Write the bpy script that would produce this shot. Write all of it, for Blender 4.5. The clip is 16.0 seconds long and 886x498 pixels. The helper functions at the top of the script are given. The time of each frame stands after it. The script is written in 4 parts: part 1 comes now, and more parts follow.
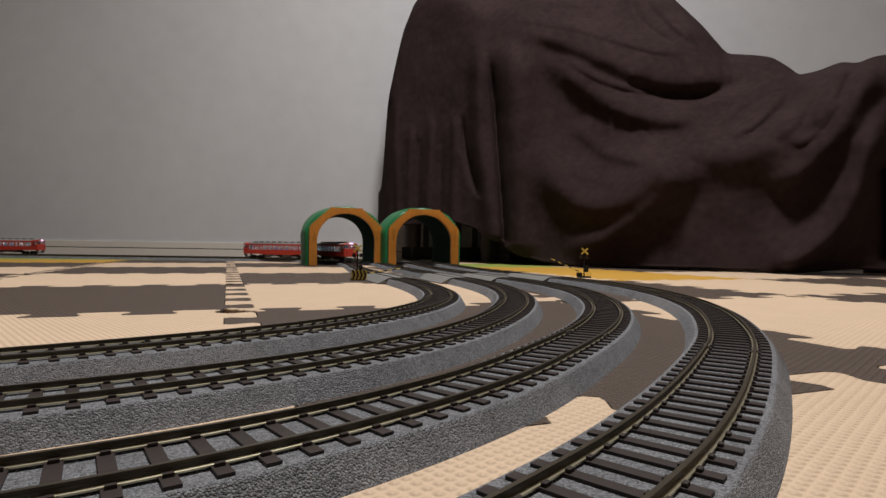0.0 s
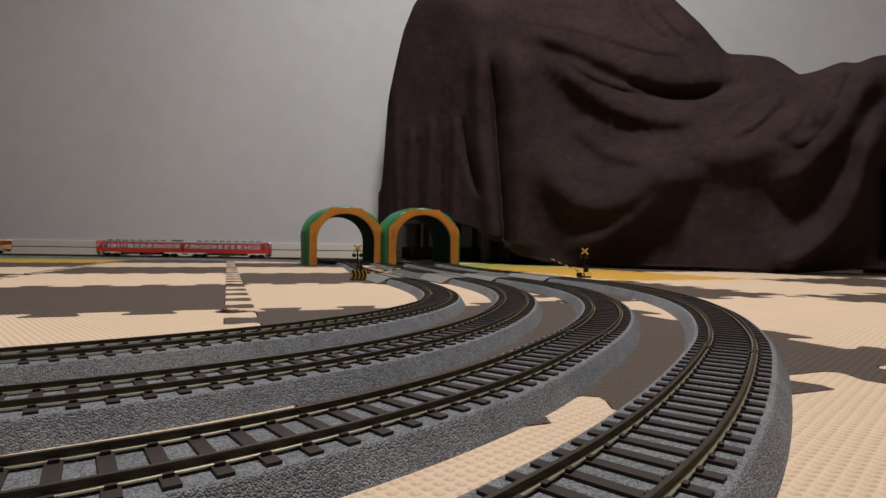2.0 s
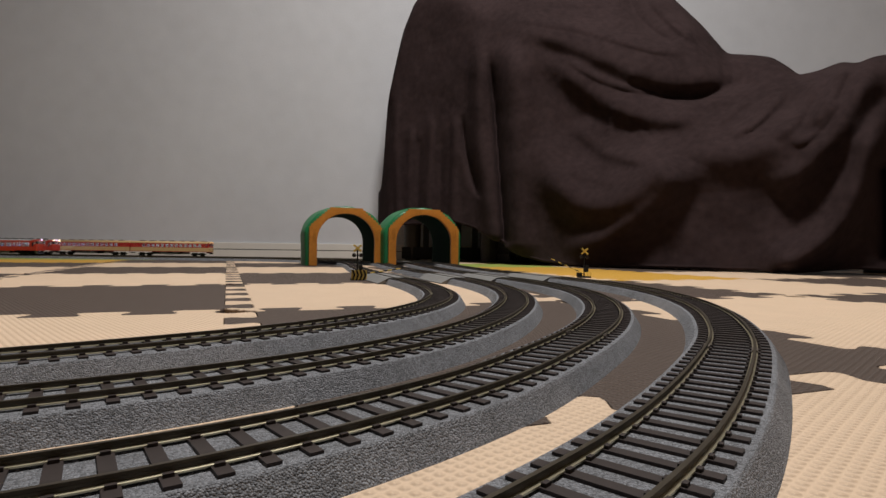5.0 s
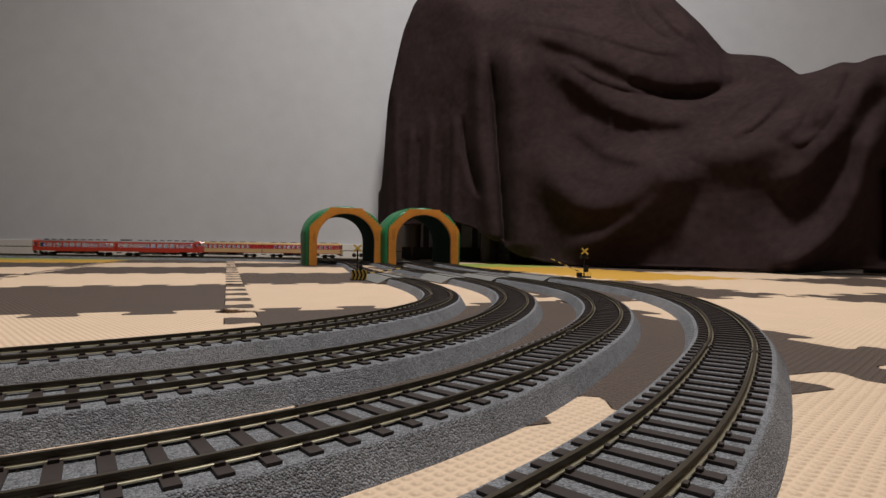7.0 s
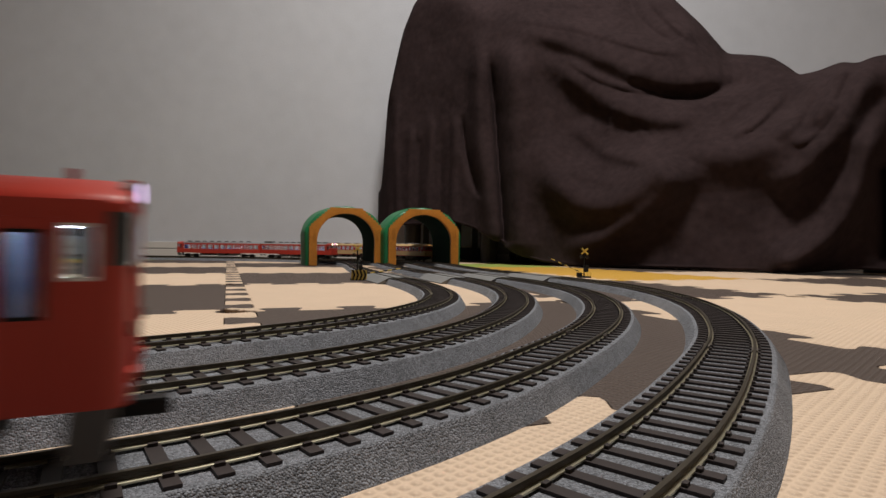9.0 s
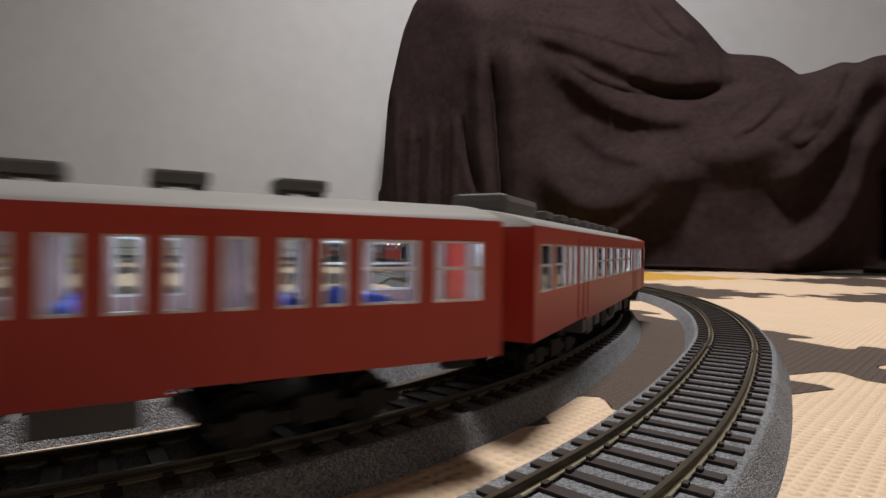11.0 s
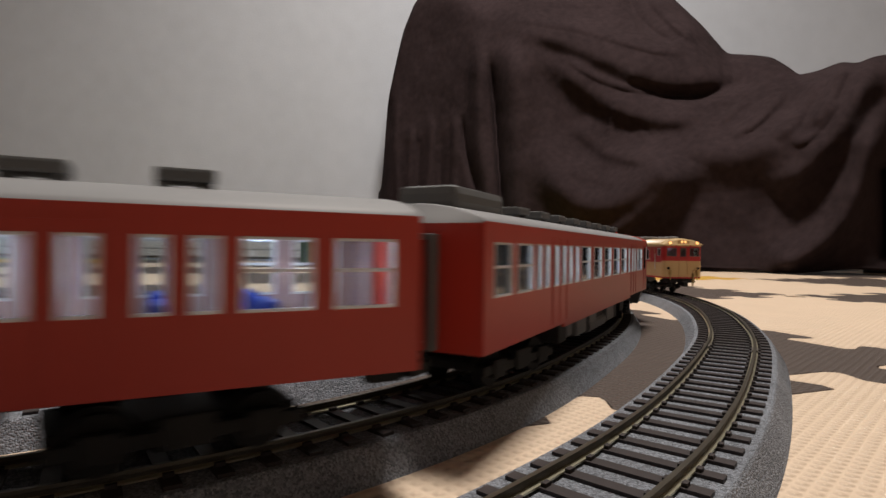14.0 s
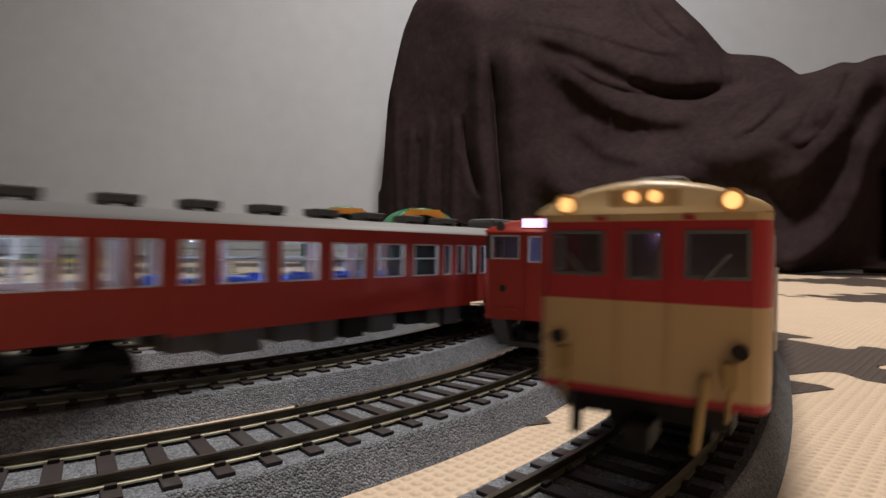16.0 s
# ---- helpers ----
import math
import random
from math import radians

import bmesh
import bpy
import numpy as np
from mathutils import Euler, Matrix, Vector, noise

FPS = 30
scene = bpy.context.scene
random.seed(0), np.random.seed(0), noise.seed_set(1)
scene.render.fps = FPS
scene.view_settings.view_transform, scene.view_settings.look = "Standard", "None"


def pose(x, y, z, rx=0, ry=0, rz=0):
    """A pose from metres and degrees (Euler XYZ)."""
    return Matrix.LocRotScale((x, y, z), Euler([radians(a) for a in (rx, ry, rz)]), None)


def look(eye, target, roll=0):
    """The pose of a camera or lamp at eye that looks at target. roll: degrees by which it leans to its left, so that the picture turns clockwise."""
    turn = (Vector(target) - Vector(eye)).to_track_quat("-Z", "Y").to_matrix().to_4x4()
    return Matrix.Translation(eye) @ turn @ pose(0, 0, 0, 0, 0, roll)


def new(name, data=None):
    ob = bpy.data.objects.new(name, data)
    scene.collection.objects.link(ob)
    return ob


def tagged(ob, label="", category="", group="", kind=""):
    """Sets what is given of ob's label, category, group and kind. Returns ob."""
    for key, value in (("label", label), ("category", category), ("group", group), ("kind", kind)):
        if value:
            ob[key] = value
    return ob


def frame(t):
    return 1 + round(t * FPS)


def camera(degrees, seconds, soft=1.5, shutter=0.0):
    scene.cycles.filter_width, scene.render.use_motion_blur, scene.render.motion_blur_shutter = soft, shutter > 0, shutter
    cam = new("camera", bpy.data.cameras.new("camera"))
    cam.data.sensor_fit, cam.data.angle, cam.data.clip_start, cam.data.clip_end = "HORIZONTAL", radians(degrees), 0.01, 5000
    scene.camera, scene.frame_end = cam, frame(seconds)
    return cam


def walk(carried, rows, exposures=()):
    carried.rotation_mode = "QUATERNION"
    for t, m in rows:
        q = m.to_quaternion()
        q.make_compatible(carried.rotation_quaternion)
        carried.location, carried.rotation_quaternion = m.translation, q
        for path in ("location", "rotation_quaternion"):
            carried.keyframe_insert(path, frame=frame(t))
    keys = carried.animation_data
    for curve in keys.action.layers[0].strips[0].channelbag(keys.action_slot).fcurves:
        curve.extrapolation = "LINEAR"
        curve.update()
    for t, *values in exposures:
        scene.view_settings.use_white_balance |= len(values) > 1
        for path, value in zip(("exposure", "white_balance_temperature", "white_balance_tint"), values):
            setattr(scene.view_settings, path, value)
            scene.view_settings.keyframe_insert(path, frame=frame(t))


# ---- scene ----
# ---------------------------------------------------------------- camera
EYE_Z = 0.0475
cam = camera(77.6, 16.0, soft=1.5, shutter=0.5)
VIEW = pose(0, 0, EYE_Z, 90 - 0.06, 0, 0) @ pose(0, 0, 0, 0, 0, 0.8)
walk(cam, [(0.0, VIEW), (16.0, VIEW)], exposures=[(0.0, 0.0), (9.1, 0.0), (11.0, 0.19), (15.4, 0.19), (16.0, 0.10)])

# ---------------------------------------------------------------- world, lamps
world = bpy.data.worlds.new("world")
scene.world = world
world.use_nodes = True
world.node_tree.nodes["Background"].inputs[0].default_value = (0.5, 0.5, 0.55, 1)
world.node_tree.nodes["Background"].inputs[1].default_value = 0.02

ROOM_X0, ROOM_X1, ROOM_Y0, ROOM_Y1, ROOM_H = -3.0, 2.4, -1.6, 2.30, 2.4
LAMP_AT = (0.16, 0.69, ROOM_H - 0.07)


def ceiling_light_source():
    lamp = bpy.data.lights.new("ceiling_lamp_light", "AREA")
    lamp.shape, lamp.size = "DISK", 0.46
    lamp.energy = 57
    lamp.color = (1.0, 0.93, 0.85)
    ob = new("ceiling_lamp_light", lamp)
    ob.matrix_world = look(LAMP_AT, (LAMP_AT[0], LAMP_AT[1] + 0.001, 0))
    return ob


ceiling_light_source()


# ---------------------------------------------------------------- materials
def mat(name, color, rough=0.6, metal=0.0, vary=0.12, scale=40.0, bump=0.0, bump_scale=200.0, spec=0.5, island=0.0,
        coat=0.0, second=None):
    m = bpy.data.materials.new(name)
    m.use_nodes = True
    nt = m.node_tree
    b = nt.nodes["Principled BSDF"]
    b.inputs["Roughness"].default_value = rough
    b.inputs["Metallic"].default_value = metal
    b.inputs["Specular IOR Level"].default_value = spec
    b.inputs["Coat Weight"].default_value = coat
    tc = nt.nodes.new("ShaderNodeTexCoord")
    n1 = nt.nodes.new("ShaderNodeTexNoise")
    n1.inputs["Scale"].default_value = scale
    n1.inputs["Detail"].default_value = 5
    n2 = nt.nodes.new("ShaderNodeTexNoise")
    n2.inputs["Scale"].default_value = scale * 0.13
    n2.inputs["Detail"].default_value = 3
    for n in (n1, n2):
        nt.links.new(tc.outputs["Object"], n.inputs["Vector"])
    add = nt.nodes.new("ShaderNodeMath")
    add.operation = "ADD"
    nt.links.new(n1.outputs["Fac"], add.inputs[0])
    nt.links.new(n2.outputs["Fac"], add.inputs[1])
    ramp = nt.nodes.new("ShaderNodeValToRGB")
    lo = second if second else [c * (1 - vary) for c in color]
    hi = [min(1, c * (1 + vary)) for c in color]
    ramp.color_ramp.elements[0].position, ramp.color_ramp.elements[1].position = 0.30, 0.70
    ramp.color_ramp.elements[0].color = (*lo, 1)
    ramp.color_ramp.elements[1].color = (*hi, 1)
    half = nt.nodes.new("ShaderNodeMath")
    half.operation = "MULTIPLY"
    half.inputs[1].default_value = 0.5
    nt.links.new(add.outputs[0], half.inputs[0])
    nt.links.new(half.outputs[0], ramp.inputs[0])
    out = ramp.outputs["Color"]
    if island > 0:
        oi = nt.nodes.new("ShaderNodeObjectInfo")
        hs = nt.nodes.new("ShaderNodeHueSaturation")
        mr = nt.nodes.new("ShaderNodeMapRange")
        mr.inputs[3].default_value, mr.inputs[4].default_value = 1 - island, 1 + island
        nt.links.new(oi.outputs["Random"], mr.inputs[0])
        nt.links.new(mr.outputs[0], hs.inputs["Value"])
        nt.links.new(out, hs.inputs["Color"])
        out = hs.outputs["Color"]
    nt.links.new(out, b.inputs["Base Color"])
    if bump > 0:
        nb = nt.nodes.new("ShaderNodeTexNoise")
        nb.inputs["Scale"].default_value = bump_scale
        nb.inputs["Detail"].default_value = 4
        nt.links.new(tc.outputs["Object"], nb.inputs["Vector"])
        bp = nt.nodes.new("ShaderNodeBump")
        bp.inputs["Strength"].default_value = bump
        bp.inputs["Distance"].default_value = 0.3 / bump_scale
        nt.links.new(nb.outputs["Fac"], bp.inputs["Height"])
        nt.links.new(bp.outputs["Normal"], b.inputs["Normal"])
    return m


def glow(name, color, strength):
    m = bpy.data.materials.new(name)
    m.use_nodes = True
    b = m.node_tree.nodes["Principled BSDF"]
    b.inputs["Base Color"].default_value = (*color, 1)
    b.inputs["Emission Color"].default_value = (*color, 1)
    b.inputs["Emission Strength"].default_value = strength
    return m


def glass(name, tint=(0.9, 0.93, 0.95), rough=0.04):
    m = bpy.data.materials.new(name)
    m.use_nodes = True
    nt = m.node_tree
    nt.nodes.remove(nt.nodes["Principled BSDF"])
    tr = nt.nodes.new("ShaderNodeBsdfTransparent")
    tr.inputs[0].default_value = (*tint, 1)
    gl = nt.nodes.new("ShaderNodeBsdfGlossy")
    gl.inputs["Roughness"].default_value = rough
    fr = nt.nodes.new("ShaderNodeFresnel")
    fr.inputs[0].default_value = 1.45
    mx = nt.nodes.new("ShaderNodeMixShader")
    nt.links.new(fr.outputs[0], mx.inputs[0])
    nt.links.new(tr.outputs[0], mx.inputs[1])
    nt.links.new(gl.outputs[0], mx.inputs[2])
    df = nt.nodes.new("ShaderNodeBsdfDiffuse")
    df.inputs[0].default_value = (0.75, 0.80, 0.88, 1)
    hz = nt.nodes.new("ShaderNodeMixShader")
    hz.inputs[0].default_value = 0.008
    nt.links.new(mx.outputs[0], hz.inputs[1])
    nt.links.new(df.outputs[0], hz.inputs[2])
    nt.links.new(hz.outputs[0], nt.nodes["Material Output"].inputs[0])
    return m


def granules(name, color):
    """Moulded ballast: grains a millimetre across, each of its own grey."""
    m = mat(name, color, rough=0.9, vary=0.25, scale=120)
    nt = m.node_tree
    b = nt.nodes["Principled BSDF"]
    tc = nt.nodes.new("ShaderNodeTexCoord")
    vo = nt.nodes.new("ShaderNodeTexVoronoi")
    vo.inputs["Scale"].default_value = 2200
    nt.links.new(tc.outputs["Object"], vo.inputs["Vector"])
    bw = nt.nodes.new("ShaderNodeSeparateColor")
    nt.links.new(vo.outputs["Color"], bw.inputs[0])
    ramp = nt.nodes.new("ShaderNodeValToRGB")
    for e, (pos, v) in zip(ramp.color_ramp.elements, ((0.0, 0.55), (1.0, 1.50))):
        e.position, e.color = pos, (v, v, v * 1.02, 1)
    nt.links.new(bw.outputs[0], ramp.inputs[0])
    mul = nt.nodes.new("ShaderNodeMix")
    mul.data_type, mul.blend_type = "RGBA", "MULTIPLY"
    mul.inputs["Factor"].default_value = 1.0
    src = b.inputs["Base Color"].links[0].from_socket
    nt.links.new(src, mul.inputs["A"])
    nt.links.new(ramp.outputs["Color"], mul.inputs["B"])
    nt.links.new(mul.outputs["Result"], b.inputs["Base Color"])
    bp = nt.nodes.new("ShaderNodeBump")
    bp.inputs["Strength"].default_value = 0.9
    bp.inputs["Distance"].default_value = 0.0005
    bp.invert = True
    nt.links.new(vo.outputs["Distance"], bp.inputs["Height"])
    nt.links.new(bp.outputs["Normal"], b.inputs["Normal"])
    return m


def foam(name, color):
    """EVA foam: matt, with the fine pressed basket-weave relief."""
    m = mat(name, color, rough=0.62, vary=0.05, scale=30, island=0.03, spec=0.35)
    nt = m.node_tree
    b = nt.nodes["Principled BSDF"]
    tc = nt.nodes.new("ShaderNodeTexCoord")
    hs = []
    for ang in (45, -45):
        mp = nt.nodes.new("ShaderNodeMapping")
        mp.inputs["Rotation"].default_value[2] = radians(ang)
        wv = nt.nodes.new("ShaderNodeTexWave")
        wv.inputs["Scale"].default_value = 98
        wv.inputs["Distortion"].default_value = 0.3
        wv.inputs["Detail"].default_value = 0
        nt.links.new(tc.outputs["Object"], mp.inputs["Vector"])
        nt.links.new(mp.outputs[0], wv.inputs["Vector"])
        hs.append(wv.outputs["Fac"])
    mul = nt.nodes.new("ShaderNodeMath")
    mul.operation = "MULTIPLY"
    nt.links.new(hs[0], mul.inputs[0])
    nt.links.new(hs[1], mul.inputs[1])
    bp = nt.nodes.new("ShaderNodeBump")
    bp.inputs["Strength"].default_value = 0.8
    bp.inputs["Distance"].default_value = 0.0011
    nt.links.new(mul.outputs[0], bp.inputs["Height"])
    nt.links.new(bp.outputs["Normal"], b.inputs["Normal"])
    return m


M_WALL = mat("wallpaper", (0.585, 0.615, 0.68), 0.9, vary=0.055, scale=14, bump=0.25, bump_scale=140)
M_FARWALL = mat("brown_wall", (0.26, 0.21, 0.17), 0.85, vary=0.06)
M_CEIL = mat("ceiling_paper", (0.45, 0.44, 0.42), 0.9, vary=0.03)
M_TRIM = mat("white_trim", (0.70, 0.70, 0.69), 0.5, vary=0.04)
M_TRIMDARK = mat("trim_joint", (0.12, 0.12, 0.12), 0.7)
M_BEIGE = foam("beige_foam", (0.72, 0.56, 0.42))
M_BROWN = foam("brown_foam", (0.084, 0.062, 0.053))
M_YELLOW = foam("yellow_foam", (0.62, 0.36, 0.06))
M_GREENF = foam("green_foam", (0.33, 0.42, 0.10))
M_UNDER = mat("floorboard", (0.25, 0.16, 0.09), 0.5)
M_CLOTH = mat("fleece", (0.033, 0.0224, 0.0240), 0.95, vary=0.30, scale=55, bump=0.7, bump_scale=500, spec=0.05)
M_BLACK = mat("black_plastic", (0.010, 0.010, 0.011), 0.6, spec=0.25)
M_DARKWOOD = mat("dark_wood", (0.03, 0.022, 0.018), 0.5)
M_BALLAST = granules("ballast", (0.19, 0.203, 0.228))
M_TIE = mat("tie_plastic", (0.034, 0.026, 0.026), 0.55, vary=0.3, scale=300, spec=0.35)
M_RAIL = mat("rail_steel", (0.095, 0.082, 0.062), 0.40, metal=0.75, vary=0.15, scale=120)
# same rail metal in a bright colour, for the highlight along the foot
M_RAILGLINT = mat("rail_foot", (0.66, 0.62, 0.46), 0.32, metal=0.85)
M_JOINER = mat("rail_joiner", (0.30, 0.27, 0.24), 0.4, metal=0.9)
M_CROSSING = mat("crossing_plate", (0.20, 0.205, 0.21), 0.75, vary=0.1, scale=100, bump=0.2, bump_scale=500)
M_GREEN = mat("tunnel_green", (0.012, 0.17, 0.062), 0.42, vary=0.2, scale=30, bump=0.25, bump_scale=60)
M_ORANGE = mat("tunnel_brick", (0.50, 0.20, 0.025), 0.5, vary=0.12, scale=60, island=0.08)
# inside of the green shell, its shade put into a darker green
M_TUNNEL_SHADE = mat("tunnel_inside", (0.006, 0.028, 0.018), 0.95, spec=0.1)
M_SIGY = mat("sign_yellow", (0.62, 0.45, 0.09), 0.5)
M_RED = mat("vermilion_paint", (0.45, 0.042, 0.028), 0.40, vary=0.06, scale=25, spec=0.45)
M_ROOF = mat("roof_grey", (0.25, 0.25, 0.26), 0.6, vary=0.06, scale=60)
M_VENT = mat("vent_grey", (0.12, 0.125, 0.13), 0.6, vary=0.08)
M_UNDERFR = mat("underframe", (0.014, 0.014, 0.015), 0.65, spec=0.25)
M_UNDERGREY = mat("underfloor_grey", (0.10, 0.103, 0.108), 0.55, vary=0.15)
M_CREAM = mat("cream_paint", (0.58, 0.40, 0.20), 0.35, vary=0.06, scale=25)
M_CRIMSON = mat("crimson_paint", (0.42, 0.022, 0.028), 0.35, vary=0.06, scale=25)
# silver, its colour lightened for the LED light showing through the frames
M_SILVER = mat("window_silver", (0.72, 0.73, 0.76), 0.35, metal=0.3)
M_SEAT = mat("seat_blue", (0.015, 0.06, 0.42), 0.7)
M_INNER = mat("interior_cream", (0.32, 0.20, 0.20), 0.7)
M_CABBLUE = mat("cab_blue", (0.01, 0.05, 0.50), 0.6)
M_BULKHEAD = mat("cab_bulkhead", (0.03, 0.045, 0.10), 0.6)
M_GLASS = glass("window_glass")
M_CORNERGLASS = mat("corner_glass", (0.05, 0.055, 0.06), 0.12, vary=0.2)
M_LED = glow("led_white", (0.80, 0.92, 1.0), 110.0)
M_LEDDIM = glow("led_strip", (0.75, 0.88, 1.0), 3.5)
M_LEDVIO = glow("led_strip_violet", (0.52, 0.45, 1.0), 6.0)
M_HEAD = glow("headlight_white", (0.80, 0.62, 1.0), 2.0)
M_HEADWARM = glow("headlight_warm", (1.0, 0.52, 0.18), 1.35)
M_MARKER = glow("marker_warm", (1.0, 0.78, 0.50), 7.0)
M_TAILRED = glow("tail_red", (1.0, 0.02, 0.01), 3.0)
M_LENS = mat("dark_lens", (0.02, 0.012, 0.012), 0.15)
M_SIGNWHITE = mat("sign_white", (0.75, 0.75, 0.75), 0.5)
M_HOOK = mat("brass_hook", (0.42, 0.28, 0.10), 0.4)


# ---------------------------------------------------------------- mesh helpers
def part(name, bm, material, parent=None, label="", smooth=False):
    me = bpy.data.meshes.new(name)
    bm.to_mesh(me)
    bm.free()
    for m in (material if isinstance(material, (list, tuple)) else [material]):
        me.materials.append(m)
    if smooth:
        for p in me.polygons:
            p.use_smooth = True
    ob = new(name, me)
    if parent:
        ob.parent = parent
    if label:
        tagged(ob, label)
    return ob


def add_box(bm, x0, x1, y0, y1, z0, z1, bevel=0.0, mi=0):
    vs = [bm.verts.new((x, y, z)) for z in (z0, z1) for y in (y0, y1) for x in (x0, x1)]
    fs = [bm.faces.new([vs[i] for i in f]) for f in
          ((0, 2, 3, 1), (4, 5, 7, 6), (0, 1, 5, 4), (2, 6, 7, 3), (0, 4, 6, 2), (1, 3, 7, 5))]
    for f in fs:
        f.material_index = mi
    if bevel:
        es = {e for f in fs for e in f.edges}
        bmesh.ops.bevel(bm, geom=list(es), offset=bevel, segments=2, affect="EDGES", profile=0.6)
    return bm


def box(x0, x1, y0, y1, z0, z1, bevel=0.0):
    return add_box(bmesh.new(), x0, x1, y0, y1, z0, z1, bevel)


def add_tube(bm, a, b, r, n=10, r2=None):
    a, b = Vector(a), Vector(b)
    q = (b - a).to_track_quat("Z", "Y").to_matrix()
    r2 = r if r2 is None else r2
    ra = [bm.verts.new(a + q @ Vector((r * math.cos(t), r * math.sin(t), 0))) for t in [2 * math.pi * i / n for i in range(n)]]
    rb = [bm.verts.new(b + q @ Vector((r2 * math.cos(t), r2 * math.sin(t), 0))) for t in [2 * math.pi * i / n for i in range(n)]]
    for i in range(n):
        bm.faces.new((ra[i], ra[(i + 1) % n], rb[(i + 1) % n], rb[i]))
    bm.faces.new(ra[::-1])
    bm.faces.new(rb)
    return bm


def tube(a, b, r, n=10, r2=None):
    return add_tube(bmesh.new(), a, b, r, n, r2)


def prism(outline, z0, z1):
    """Extrude a closed outline of (x, y) from z0 to z1."""
    bm = bmesh.new()
    lo = [bm.verts.new((x, y, z0)) for x, y in outline]
    hi = [bm.verts.new((x, y, z1)) for x, y in outline]
    n = len(lo)
    bm.faces.new(hi)
    bm.faces.new(lo[::-1])
    for i in range(n):
        bm.faces.new((lo[i], lo[(i + 1) % n], hi[(i + 1) % n], hi[i]))
    bmesh.ops.recalc_face_normals(bm, faces=bm.faces)
    return bm


def holed_panel(u0, u1, v0, v1, holes, y_out, y_in, axis="x", bands=()):
    """A wall panel in the u-z plane from y_out to y_in, with rectangular holes (u0, u1, v0, v1)."""
    us = sorted({u0, u1, *[h[0] for h in holes], *[h[1] for h in holes]})
    vs = sorted({v0, v1, *[h[2] for h in holes], *[h[3] for h in holes], *bands})
    bm = bmesh.new()
    grid = {}

    def vert(i, j, k):
        if (i, j, k) not in grid:
            y = (y_out, y_in)[k]
            p = (us[i], y, vs[j]) if axis == "x" else (y, us[i], vs[j])
            grid[i, j, k] = bm.verts.new(p)
        return grid[i, j, k]

    def solid(i, j):
        if not (0 <= i < len(us) - 1 and 0 <= j < len(vs) - 1):
            return False
        cu, cv = (us[i] + us[i + 1]) / 2, (vs[j] + vs[j + 1]) / 2
        return not any(h[0] < cu < h[1] and h[2] < cv < h[3] for h in holes)

    for i in range(len(us) - 1):
        for j in range(len(vs) - 1):
            if not solid(i, j):
                continue
            for k in (0, 1):
                bm.faces.new([vert(i, j, k), vert(i + 1, j, k), vert(i + 1, j + 1, k), vert(i, j + 1, k)])
            for (di, dj, a, b) in ((-1, 0, (i, j), (i, j + 1)), (1, 0, (i + 1, j), (i + 1, j + 1)),
                                   (0, -1, (i, j), (i + 1, j)), (0, 1, (i, j + 1), (i + 1, j + 1))):
                if not solid(i + di, j + dj):
                    bm.faces.new([vert(*a, 0), vert(*b, 0), vert(*b, 1), vert(*a, 1)])
    bmesh.ops.recalc_face_normals(bm, faces=bm.faces)
    for f in bm.faces:
        f.material_index = sum(f.calc_center_median().z > b for b in bands)
    return bm


# ---------------------------------------------------------------- track plan
def closed_spline(nodes, sub=16):
    """A smooth closed line through the nodes (periodic cubic B-spline), as an (n, 2) array."""
    p = np.array(nodes, float)
    c = p.copy()
    for _ in range(60):
        c += p - (np.roll(c, 1, 0) + 4 * c + np.roll(c, -1, 0)) / 6
    out = []
    for i in range(len(c)):
        a, b, d, e = c[i - 1], c[i], c[(i + 1) % len(c)], c[(i + 2) % len(c)]
        for j in range(sub):
            t = j / sub
            out.append(((1 - t) ** 3 * a + (3 * t ** 3 - 6 * t * t + 4) * b + (-3 * t ** 3 + 3 * t * t + 3 * t + 1) * d + t ** 3 * e) / 6)
    return np.array(out)


class Line:
    """The centre line of a track; s runs counterclockwise in metres."""

    def __init__(self, nodes):
        self.p = closed_spline(nodes)
        q = np.vstack([self.p, self.p[:1]])
        self.s = np.r_[0, np.cumsum(np.hypot(*np.diff(q, axis=0).T))]
        self.q, self.length = q, self.s[-1]

    def at(self, s):
        s = np.mod(s, self.length)
        return np.array([np.interp(s, self.s, self.q[:, 0]), np.interp(s, self.s, self.q[:, 1])])

    def heading(self, s):
        d = self.at(s + 0.004) - self.at(s - 0.004)
        return math.atan2(d[1], d[0])


INNER_NODES = [
    (-2.040, 0.553), (-2.022, 0.429), (-1.968, 0.313), (-1.882, 0.213), (-1.770, 0.137), (-1.640, 0.089), (-1.500, 0.073), (-1.253, 0.073),
    (-1.007, 0.073), (-0.760, 0.073), (-0.513, 0.073), (-0.459, 0.075), (-0.404, 0.083), (-0.351, 0.095), (-0.298, 0.113), (-0.248, 0.135),
    (-0.200, 0.161), (-0.154, 0.191), (-0.111, 0.226), (-0.073, 0.265), (-0.040, 0.314), (-0.014, 0.377), (-0.001, 0.459), (-0.010, 0.559),
    (-0.042, 0.678), (-0.090, 0.819), (-0.143, 0.992), (-0.189, 1.186), (-0.239, 1.380), (-0.331, 1.556), (-0.475, 1.672), (-0.561, 1.700),
    (-0.650, 1.710), (-0.832, 1.710), (-1.014, 1.710), (-1.196, 1.710), (-1.378, 1.710), (-1.560, 1.710), (-1.684, 1.694), (-1.800, 1.646),
    (-1.899, 1.569), (-1.976, 1.470), (-2.024, 1.354), (-2.040, 1.230),
]
